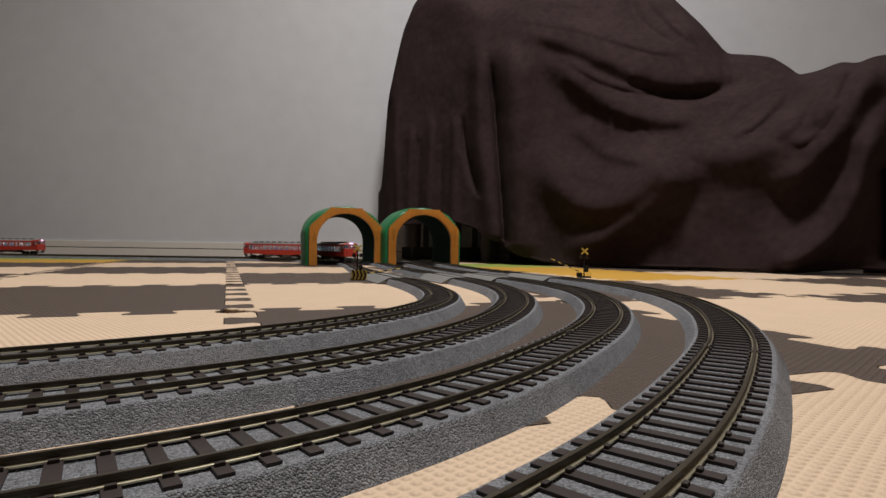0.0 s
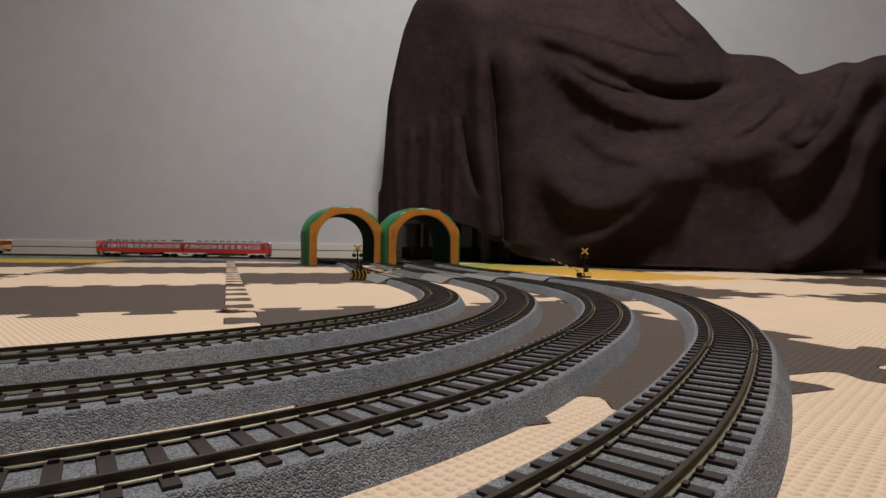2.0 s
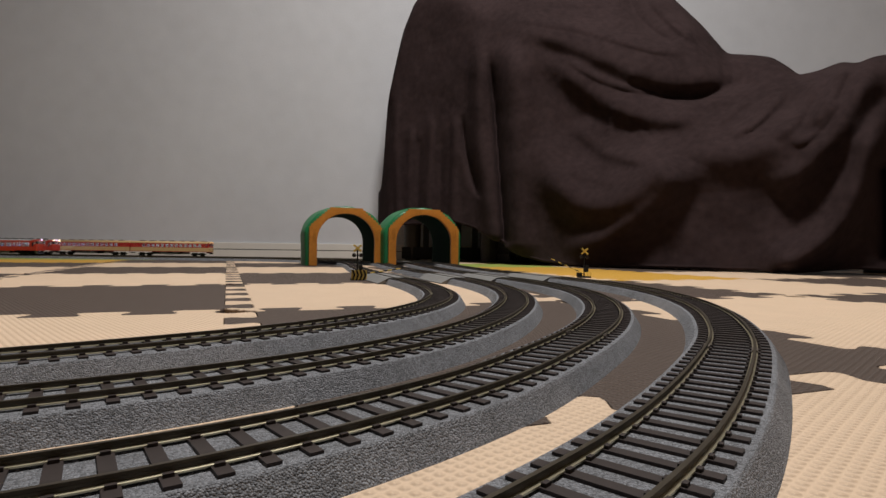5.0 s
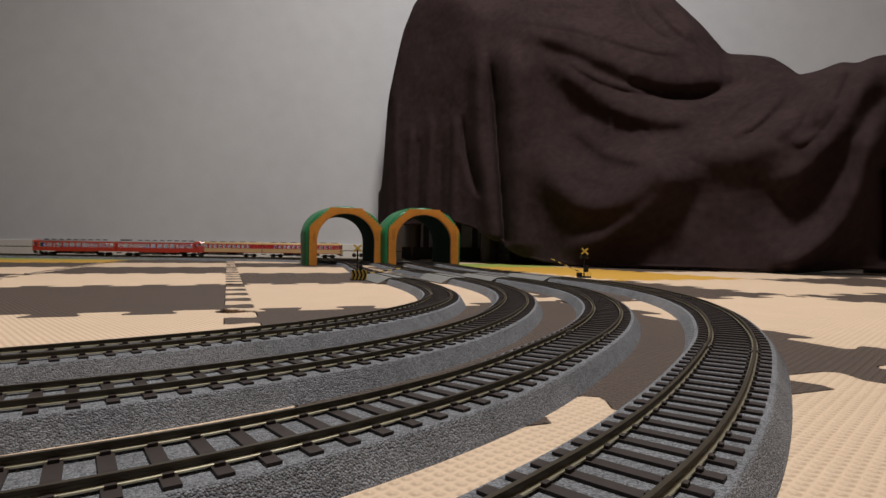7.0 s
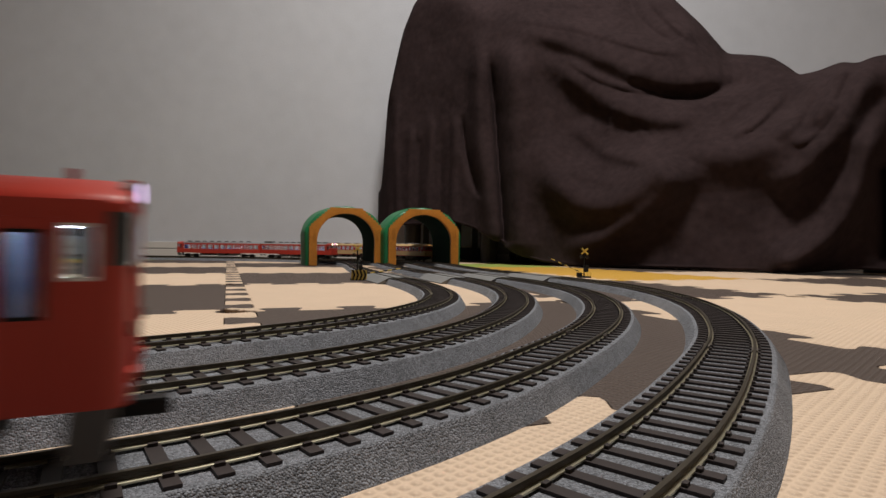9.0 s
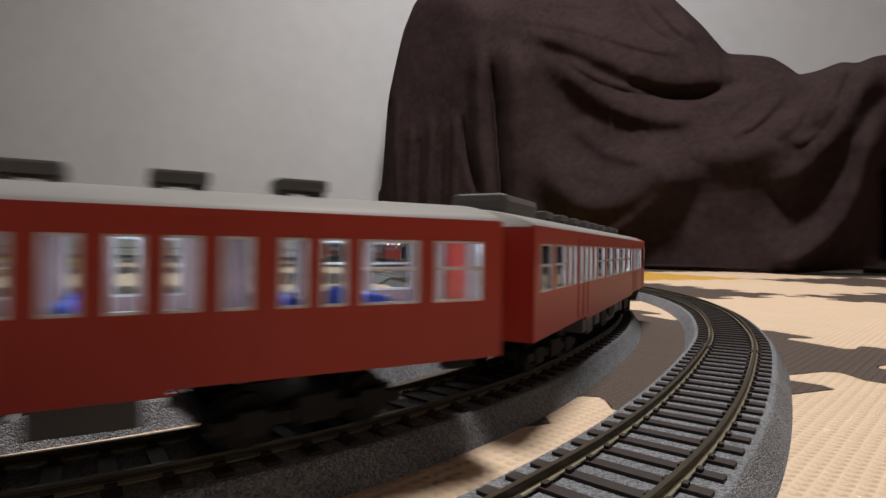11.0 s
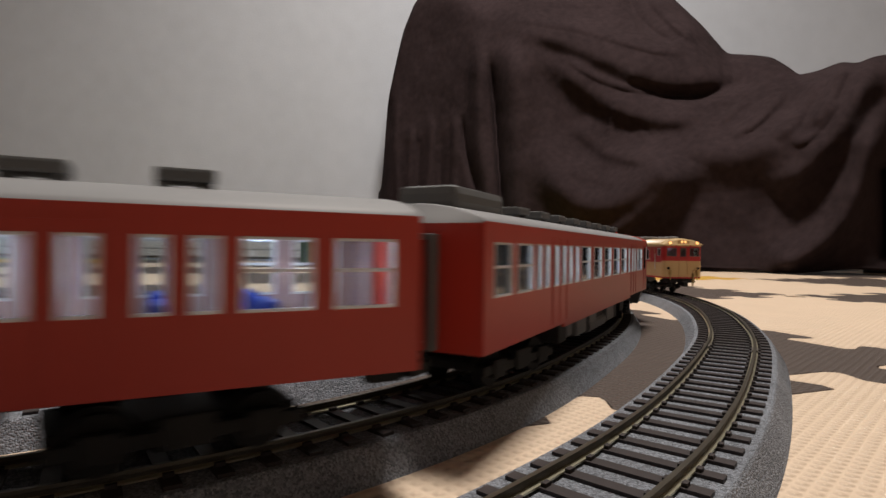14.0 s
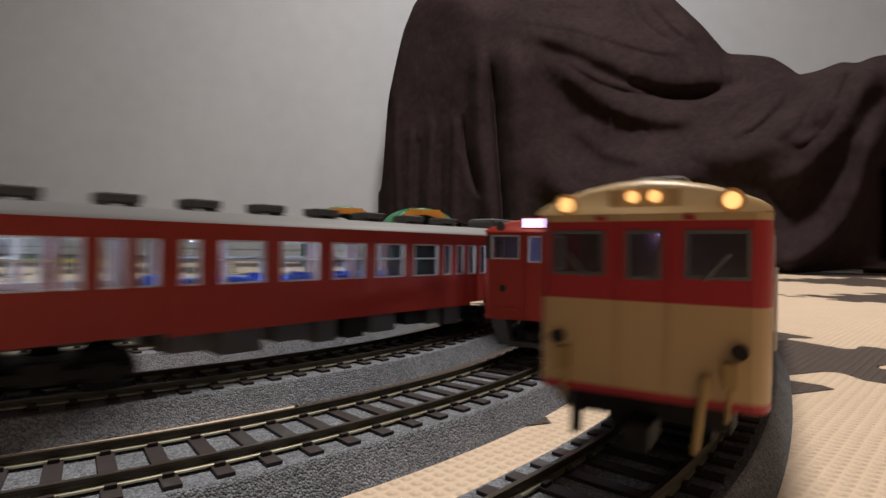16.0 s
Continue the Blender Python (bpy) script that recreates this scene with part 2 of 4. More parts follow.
SECOND_NODES = [
    (-2.100, 0.582), (-2.080, 0.442), (-2.020, 0.312), (-1.924, 0.200), (-1.800, 0.114), (-1.655, 0.060), (-1.500, 0.042), (-1.235, 0.042),
    (-0.969, 0.042), (-0.704, 0.042), (-0.439, 0.042), (-0.384, 0.045), (-0.329, 0.052), (-0.276, 0.065), (-0.224, 0.082), (-0.173, 0.104),
    (-0.125, 0.130), (-0.079, 0.161), (-0.039, 0.198), (-0.006, 0.242), (0.019, 0.291), (0.040, 0.351), (0.057, 0.426), (0.065, 0.520),
    (0.053, 0.633), (0.017, 0.768), (-0.035, 0.929), (-0.088, 1.122), (-0.134, 1.316), (-0.201, 1.504), (-0.324, 1.660), (-0.426, 1.726),
    (-0.524, 1.759), (-0.628, 1.770), (-0.814, 1.770), (-1.001, 1.770), (-1.187, 1.770), (-1.374, 1.770), (-1.560, 1.770), (-1.700, 1.752),
    (-1.830, 1.698), (-1.942, 1.612), (-2.028, 1.500), (-2.082, 1.370), (-2.100, 1.230),
]
THIRD_NODES = [
    (-2.160, 0.610), (-2.138, 0.454), (-2.072, 0.310), (-1.967, 0.185), (-1.830, 0.090), (-1.671, 0.030), (-1.500, 0.003), (-1.219, -0.020),
    (-0.938, -0.046), (-0.657, -0.066), (-0.377, -0.044), (-0.322, -0.025), (-0.267, -0.004), (-0.214, 0.019), (-0.161, 0.0435), (-0.111, 0.069),
    (-0.062, 0.097), (-0.020, 0.131), (0.016, 0.173), (0.045, 0.220), (0.071, 0.268), (0.095, 0.323), (0.1165, 0.391), (0.1315, 0.477),
    (0.1315, 0.582), (0.105, 0.707), (0.057, 0.855), (0.003, 1.035), (-0.039, 1.231), (-0.081, 1.426), (-0.159, 1.610), (-0.301, 1.749),
    (-0.356, 1.781), (-0.454, 1.814), (-0.557, 1.825), (-0.758, 1.825), (-0.958, 1.825), (-1.159, 1.825), (-1.359, 1.825), (-1.560, 1.825),
    (-1.715, 1.805), (-1.860, 1.745), (-1.984, 1.649), (-2.080, 1.525), (-2.140, 1.380), (-2.160, 1.225),
]
OUTER_NODES = [
    (-2.220, 0.535), (-2.195, 0.364), (-2.124, 0.205), (-2.009, 0.068), (-1.860, -0.037), (-1.686, -0.103), (-1.500, -0.125), (-1.234, -0.125),
    (-0.968, -0.125), (-0.702, -0.125), (-0.436, -0.125), (-0.381, -0.123), (-0.327, -0.115), (-0.273, -0.103), (-0.221, -0.086), (-0.170, -0.064),
    (-0.122, -0.037), (-0.077, -0.006), (-0.035, 0.029), (0.004, 0.068), (0.041, 0.109), (0.0735, 0.1535), (0.1028, 0.1997), (0.1305, 0.2477),
    (0.1535, 0.2966), (0.177, 0.3572), (0.198, 0.434), (0.210, 0.528), (0.206, 0.644), (0.171, 0.781), (0.113, 0.943), (0.059, 1.135),
    (0.023, 1.332), (-0.023, 1.526), (-0.115, 1.703), (-0.288, 1.841), (-0.386, 1.874), (-0.490, 1.885), (-0.704, 1.885), (-0.918, 1.885),
    (-1.132, 1.885), (-1.346, 1.885), (-1.560, 1.885), (-1.731, 1.863), (-1.890, 1.797), (-2.027, 1.692), (-2.132, 1.555), (-2.198, 1.396),
    (-2.220, 1.225),
]
LINES = [Line(n) for n in (INNER_NODES, SECOND_NODES, THIRD_NODES, OUTER_NODES)]
RAIL_Z = 0.0095       # top of the rails
BED_Z = 0.0068        # top of the roadbed
TIE_PITCH = 0.0082


# ---------------------------------------------------------------- room
def room():
    t = 0.1
    w = tagged(part("wall_north", box(ROOM_X0 - t, ROOM_X1 + t, ROOM_Y1, ROOM_Y1 + t, -0.05, ROOM_H), M_WALL),
               "pale grey wallpapered wall behind the layout", "wall", kind="structure")
    # unseen south, west and east walls, dark brown to cut fill light
    tagged(part("wall_south", box(ROOM_X0 - t, ROOM_X1 + t, ROOM_Y0 - t, ROOM_Y0, -0.05, ROOM_H), M_FARWALL),
           "unseen dark brown wall that cuts the fill light", "wall", kind="structure")
    tagged(part("wall_west", box(ROOM_X0 - t, ROOM_X0, ROOM_Y0, ROOM_Y1, -0.05, ROOM_H), M_FARWALL),
           "unseen dark brown wall that cuts the fill light", "wall", kind="structure")
    tagged(part("wall_east", box(ROOM_X1, ROOM_X1 + t, ROOM_Y0, ROOM_Y1, -0.05, ROOM_H), M_FARWALL),
           "unseen dark brown wall that cuts the fill light", "wall", kind="structure")
    tagged(part("ceiling", box(ROOM_X0 - t, ROOM_X1 + t, ROOM_Y0 - t, ROOM_Y1 + t, ROOM_H, ROOM_H + t), M_CEIL),
           "plain white ceiling", "ceiling", kind="structure")
    bb = tagged(new("baseboard"), "white two-step baseboard along the wall", "baseboard", kind="structure")
    part("lower_board", box(ROOM_X0, ROOM_X1, ROOM_Y1 - 0.012, ROOM_Y1, -0.009, 0.030, 0.001), M_TRIM, bb)
    part("upper_board", box(ROOM_X0, ROOM_X1, ROOM_Y1 - 0.009, ROOM_Y1, 0.0335, 0.060, 0.002), M_TRIM, bb)
    part("groove", box(ROOM_X0, ROOM_X1, ROOM_Y1 - 0.005, ROOM_Y1, 0.030, 0.0335), M_TRIMDARK, bb)
    lamp = tagged(new("ceiling_lamp"), "round white ceiling lamp with a flat diffuser", "lamp")
    lamp.location = (LAMP_AT[0], LAMP_AT[1], ROOM_H)
    part("housing", tube((0, 0, -0.045), (0, 0, 0), 0.26, 40), M_TRIM, lamp)


room()

TILE = 0.290
COL_TURN, ROW_TURN = radians(21.4), radians(21.4)
COL_DIR = Vector((-math.sin(COL_TURN), math.cos(COL_TURN)))
ROW_DIR = Vector((math.cos(ROW_TURN), math.sin(ROW_TURN)))
TILE_BASE = Vector((-0.0424, 0.1341))   # where one seam crosses another


def tab_line(n=5, depth=0.021):
    """The jigsaw edge from 0 to 1 along, tabs to the positive side."""
    pts = []
    for i in range(n):
        a = (i + 0.5) / n
        w = 0.5 / n
        for du, dv in ((-0.46, 0.0), (-0.40, 0.25), (-0.53, 0.62), (-0.56, 0.86), (-0.40, 1.0), (0.40, 1.0), (0.56, 0.86),
                       (0.53, 0.62), (0.40, 0.25), (0.46, 0.0)):
            pts.append((a + du * w, dv * depth / TILE - 0.5 * depth / TILE))
    return pts


def tile_mesh():
    e = tab_line()
    g = 0.0012
    out = [(u, v) for u, v in e] + [(1 + v - g, u) for u, v in e] + [(u, 1 + v - g) for u, v in e[::-1]] + [(v, u) for u, v in e[::-1]]
    pts = []
    for u, v in out:
        p = ROW_DIR * (u * TILE) + COL_DIR * (v * TILE)
        pts.append((p.x, p.y))
    bm = bmesh.new()
    lo = [bm.verts.new((x, y, -0.0095)) for x, y in pts]
    hi = [bm.verts.new((x, y, -0.0008)) for x, y in pts]
    n = len(pts)
    top = [bm.verts.new((x * 0.9975 + 0.0025 * 0.1, y * 0.9975 + 0.0025 * 0.2, 0)) for x, y in pts]
    for i in range(n):
        j = (i + 1) % n
        bm.faces.new((lo[i], lo[j], hi[j], hi[i]))
        bm.faces.new((hi[i], hi[j], top[j], top[i]))
    bm.faces.new(top)
    bm.normal_update()
    bmesh.ops.triangulate(bm, faces=[f for f in bm.faces if len(f.verts) > 4], ngon_method="EAR_CLIP")
    bmesh.ops.recalc_face_normals(bm, faces=bm.faces)
    me = bpy.data.meshes.new("foam_tile")
    bm.to_mesh(me)
    bm.free()
    return me


def floor():
    f = tagged(part("floor", box(ROOM_X0, ROOM_X1, ROOM_Y0, ROOM_Y1, -0.06, -0.0098), M_UNDER),
               "floor covered with beige and brown jigsaw foam tiles", "floor", kind="structure")
    me = tile_mesh()
    special = {(2, 2): M_YELLOW, (2, 3): M_YELLOW, (2, 4): M_GREENF, (-2, 5): M_YELLOW, (-3, 5): M_YELLOW, (-3, 6): M_GREENF,
               (-4, 5): M_YELLOW, (-2, 6): M_GREENF, (-1, 6): M_GREENF, (-4, 6): M_GREENF}
    meshes = {}
    for m in (M_BEIGE, M_BROWN, M_YELLOW, M_GREENF):
        c = me.copy()
        c.materials.append(m)
        meshes[m] = c
    for i in range(-10, 10):
        for j in range(-7, 9):
            p = TILE_BASE + ROW_DIR * (TILE * i) + COL_DIR * (TILE * j)
            c = p + ROW_DIR * TILE / 2 + COL_DIR * TILE / 2
            if not (ROOM_X0 + 0.25 < c.x < ROOM_X1 - 0.25 and ROOM_Y0 + 0.25 < c.y < ROOM_Y1 - 0.2):
                continue
            m = special.get((i, j), M_BROWN if (i + j) % 2 == 0 else M_BEIGE)
            t = new("foam_tile", meshes[m])
            t.location = (p.x, p.y, 0)
            t.parent = f


floor()


# ---------------------------------------------------------------- railway track
def sweep(line, profile, step=0.006, material=None, name="", parent=None, s0=0.0, s1=None, label="", second=None, foot=()):
    """A profile of (across, up) points, closed, carried along the line."""
    s1 = line.length if s1 is None else s1
    whole = abs(s1 - s0 - line.length) < 1e-6
    n = int((s1 - s0) / step)
    ss = np.linspace(s0, s1, n, endpoint=not whole)
    verts, faces = [], []
    m = len(profile)
    for s in ss:
        x, y = line.at(s)
        h = line.heading(s)
        for a, z in profile:
            verts.append((x + a * math.sin(h), y - a * math.cos(h), z))
    for i in range(n if whole else n - 1):
        j = (i + 1) % n
        for k in range(m):
            q = (k + 1) % m
            faces.append((i * m + k, i * m + q, j * m + q, j * m + k))
    if not whole:
        faces.append(tuple(range(m))[::-1])
        faces.append(tuple((n - 1) * m + k for k in range(m)))
    me = bpy.data.meshes.new(name)
    me.from_pydata(verts, [], faces)
    me.materials.append(material)
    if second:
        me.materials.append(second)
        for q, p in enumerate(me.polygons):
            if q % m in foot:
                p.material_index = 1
    me.update()
    ob = new(name, me)
    ob.parent = parent
    if label:
        tagged(ob, label)
    return ob


BED = [(-0.0205, 0.0), (-0.0165, BED_Z - 0.0004), (-0.0160, BED_Z), (0.0160, BED_Z), (0.0165, BED_Z - 0.0004), (0.0205, 0.0)]


def rail_profile(c):
    z0, z1 = RAIL_Z - 0.0021, RAIL_Z
    return [(c - 0.0011, z0), (c - 0.0011, z0 + 0.00035), (c - 0.0003, z0 + 0.0006), (c - 0.0003, z1 - 0.0008), (c - 0.00055, z1 - 0.0006),
            (c - 0.0005, z1), (c + 0.0005, z1), (c + 0.00055, z1 - 0.0006), (c + 0.0003, z1 - 0.0008), (c + 0.0003, z0 + 0.0006),
            (c + 0.0011, z0 + 0.00035), (c + 0.0011, z0)]


def near_s(line, x, y):
    d = (line.q[:, 0] - x) ** 2 + (line.q[:, 1] - y) ** 2
    return float(line.s[int(d.argmin())])


def tie_mesh():
    bm = box(-0.00150, 0.00150, -0.0146, 0.0146, BED_Z - 0.001, RAIL_Z - 0.0020)
    for sy in (-1, 1):
        for dy in (-0.0016, 0.0016):
            y = sy * 0.00875 + dy
            add_box(bm, -0.0009, 0.0009, y - 0.0005, y + 0.0005, RAIL_Z - 0.0020, RAIL_Z - 0.0013)
    me = bpy.data.meshes.new("tie")
    bm.to_mesh(me)
    bm.free()
    me.materials.append(M_TIE)
    return me


def track(i, line, start, stop):
    t = tagged(new("railway_track"), "model railway track with grey moulded ballast and dark ties", "track",
               group="loops of model railway track")
    sweep(line, BED, 0.008, M_BALLAST, "roadbed", t, label="grey granular ballast bed")
    for c in (-0.00875, 0.00875):
        # the foot's glint is painted: its faces take the brighter metal
        sweep(line, rail_profile(c), 0.006, M_RAIL, "rail", t, label="dull nickel-silver rail", second=M_RAILGLINT, foot=(0, 1, 9, 10))
    me = TIE_MESH
    s_lo, s_hi = near_s(line, *start), near_s(line, *stop)
    verts, faces = [], []
    base = [v.co.copy() for v in me.vertices]
    bf = [tuple(p.vertices) for p in me.polygons]
    n = int(line.length / TIE_PITCH)
    for k in range(n):
        s = k * line.length / n
        x, y = line.at(s)
        h = line.heading(s)
        if s_lo < s < s_hi:
            ob = new("tie", me)
            ob.parent = t
            ob.matrix_basis = pose(x, y, 0, 0, 0, math.degrees(h))
        else:
            m = pose(x, y, 0, 0, 0, math.degrees(h))
            o = len(verts)
            verts += [tuple(m @ v) for v in base]
            faces += [tuple(o + q for q in f) for f in bf]
    rest = bpy.data.meshes.new("ties")
    rest.from_pydata(verts, [], faces)
    rest.materials.append(M_TIE)
    ob = tagged(new("ties", rest), "dark brown ties of the far loop", kind="stuff")
    ob.parent = t
    # fishplates where two lengths of track meet
    for (x, y) in JOINTS[i]:
        s = near_s(line, x, y)
        px, py = line.at(s)
        h = line.heading(s)
        for c in (-0.00875, 0.00875):
            bm = bmesh.new()
            for d in (-0.00085, 0.00085):
                add_box(bm, -0.0040, 0.0040, c + d - 0.00035, c + d + 0.00035, RAIL_Z - 0.0019, RAIL_Z - 0.0007, 0.0002)
            add_box(bm, -0.0040, 0.0040, c - 0.0014, c + 0.0014, RAIL_Z - 0.0022, RAIL_Z - 0.0018)
            j = part("rail_joiner", bm, M_JOINER, t, "small bright rail joiner")
            j.matrix_basis = pose(px, py, 0, 0, 0, math.degrees(h))
    return t


JOINTS = [[(0.002, 0.458)], [(0.063, 0.464)], [(0.126, 0.471), (0.066, 0.262)], [(0.196, 0.478), (0.121, 0.227)]]
TIE_MESH = tie_mesh()
STRETCH = [((-0.30, 0.139), (-0.03, 0.66)), ((-0.24, 0.095), (0.04, 0.68)), ((-0.187, 0.053), (0.11, 0.67)), ((-0.12, -0.009), (0.18, 0.70))]
for i, line in enumerate(LINES):
    track(i, line, *STRETCH[i])


# ---------------------------------------------------------------- level crossing
def crossing_plates():
    for i, line in enumerate(LINES):
        x, y = ((-0.070, 0.770), (-0.008, 0.790), (0.064, 0.815), (0.135, 0.845))[i]
        s = near_s(line, x, y)
        px, py = line.at(s)
        h = math.degrees(line.heading(s))
        c = tagged(new("crossing_plate"), "grey plastic level crossing plates between and beside the rails", "crossing",
                   group="level crossing plates")
        c.matrix_basis = pose(px, py, 0, 0, 0, h)
        bm = box(-0.055, 0.055, -0.0066, 0.0066, BED_Z + 0.0004, RAIL_Z - 0.0004, 0.0006)
        part("middle_plate", bm, M_CROSSING, c)
        for sg in (-1, 1):
            bm = bmesh.new()
            prof = [(0.0105, 0.0), (0.0105, RAIL_Z - 0.0006), (0.0165, RAIL_Z - 0.0008), (0.0290, 0.0012), (0.0290, 0.0)]
            ends = []
            for k, x0 in enumerate((-0.062, 0.062)):
                ends.append([bm.verts.new((x0 * (1 if a < 0.02 else 0.88), sg * a, z)) for a, z in prof])
            for q in range(5):
                bm.faces.new((ends[0][q], ends[0][(q + 1) % 5], ends[1][(q + 1) % 5], ends[1][q]))
            bm.faces.new(ends[0])
            bm.faces.new(ends[1])
            bmesh.ops.recalc_face_normals(bm, faces=bm.faces)
            bmesh.ops.bevel(bm, geom=list(bm.edges), offset=0.0004, segments=1, affect="EDGES")
            part("ramp", bm, M_CROSSING, c)


crossing_plates()


def crossing_signal(x, y, turn, arm_dir, arm_up, board):
    sg = tagged(new("crossing_signal"), "tiny black and yellow level crossing signal with a gate arm", "signal",
                group="level crossing signals")
    sg.matrix_basis = pose(x, y, 0, 0, 0, turn)
    part("base", box(-0.010, 0.010, -0.006, 0.006, 0, 0.003, 0.0006), M_BLACK, sg)
    part("post", tube((0, 0, 0.002), (0, 0, 0.046), 0.0011, 10), M_BLACK, sg)
    for a in (40, -40):
        bm = box(-0.0075, 0.0075, -0.0006, 0.0006, -0.0014, 0.0014, 0.0002)
        bmesh.ops.rotate(bm, verts=bm.verts, matrix=Euler((0, radians(a), 0)).to_matrix(), cent=(0, 0, 0))
        bmesh.ops.translate(bm, verts=bm.verts, vec=(0, -0.0016 - 0.0006 * (a > 0), 0.046))
        part("cross_board", bm, M_SIGY, sg, "yellow cross board with black ends")
    for dx in (-0.005, 0.005):
        l = part("lamp_hood", tube((dx, -0.003, 0.036), (dx, 0.001, 0.036), 0.0030, 14), M_BLACK, sg)
        part("lens", tube((dx, -0.0032, 0.036), (dx, -0.0029, 0.036), 0.0018, 12), M_LENS, l, "dark red lens")
    part("lamp_bar", box(-0.006, 0.006, -0.0006, 0.0006, 0.0355, 0.0365), M_BLACK, sg)
    part("control_box", box(0.002, 0.007, -0.003, 0.003, 0.010, 0.022, 0.0005), M_BLACK, sg)
    if board:
        b = part("striped_board", box(-0.0085, 0.0135, -0.0075, -0.0065, 0.001, 0.015), M_SIGY, sg, "yellow board with black slanting stripes")
        for k in range(4):
            bm = bmesh.new()
            for half in (0, 1):
                x0 = -0.0078 + k * 0.0052
                z0, z1 = (0.001, 0.008) if half == 0 else (0.008, 0.015)
                lean = 0.0024 if half == 0 else -0.0024
                xs = x0 + (0.0 if half == 0 else 0.0024)
                vs = [bm.verts.new((q, yy, z)) for yy in (-0.0079, -0.0074) for q, z in
                      ((xs, z0), (xs + 0.0026, z0), (xs + 0.0026 + lean, z1), (xs + lean, z1))]
                for f in ((0, 1, 2, 3), (7, 6, 5, 4), (0, 4, 5, 1), (1, 5, 6, 2), (2, 6, 7, 3), (3, 7, 4, 0)):
                    bm.faces.new([vs[q] for q in f])
            part("stripe", bm, M_BLACK, b)
    else:
        fr = bmesh.new()
        for a, b in (((0.004, -0.004, 0), (0.004, -0.004, 0.010)), ((0.011, -0.004, 0), (0.011, -0.004, 0.010)),
                     ((0.004, -0.004, 0.010), (0.011, -0.004, 0.010)), ((0.004, -0.004, 0.005), (0.011, -0.004, 0.005))):
            add_tube(fr, a, b, 0.0006, 8)
        part("railing", fr, M_SIGY, sg, "small yellow guard rail")
        part("gate_machine", box(-0.013, -0.004, -0.003, 0.003, 0.002, 0.009, 0.001), M_BLACK, sg)
    a0 = Vector((-0.006 if arm_dir < 0 else 0.006, -0.004, 0.009))
    for k in range(10):
        p = a0 + Vector((arm_dir * 0.0062 * k, 0, arm_up * 0.0062 * k))
        q = p + Vector((arm_dir * 0.0062, 0, arm_up * 0.0062))
        part("arm_section", tube(p, q, 0.0008, 8), (M_SIGY, M_BLACK)[k % 2], sg)
    return sg


crossing_signal(-0.123, 0.794, 10, 1, 0.15, True)
crossing_signal(0.245, 0.955, 10, -1, 0.42, False)


# ---------------------------------------------------------------- tunnels
def arch(half, foot, rise, n=24):
    """Points of a horseshoe arch from the left foot over the crown to the right foot."""
    pts = [(-half, 0.0)]
    for i in range(n + 1):
        a = math.pi - math.pi * i / n
        pts.append((half * 1.0 * math.cos(a), foot + rise * math.sin(a)))
    pts.append((half, 0.0))
    return pts


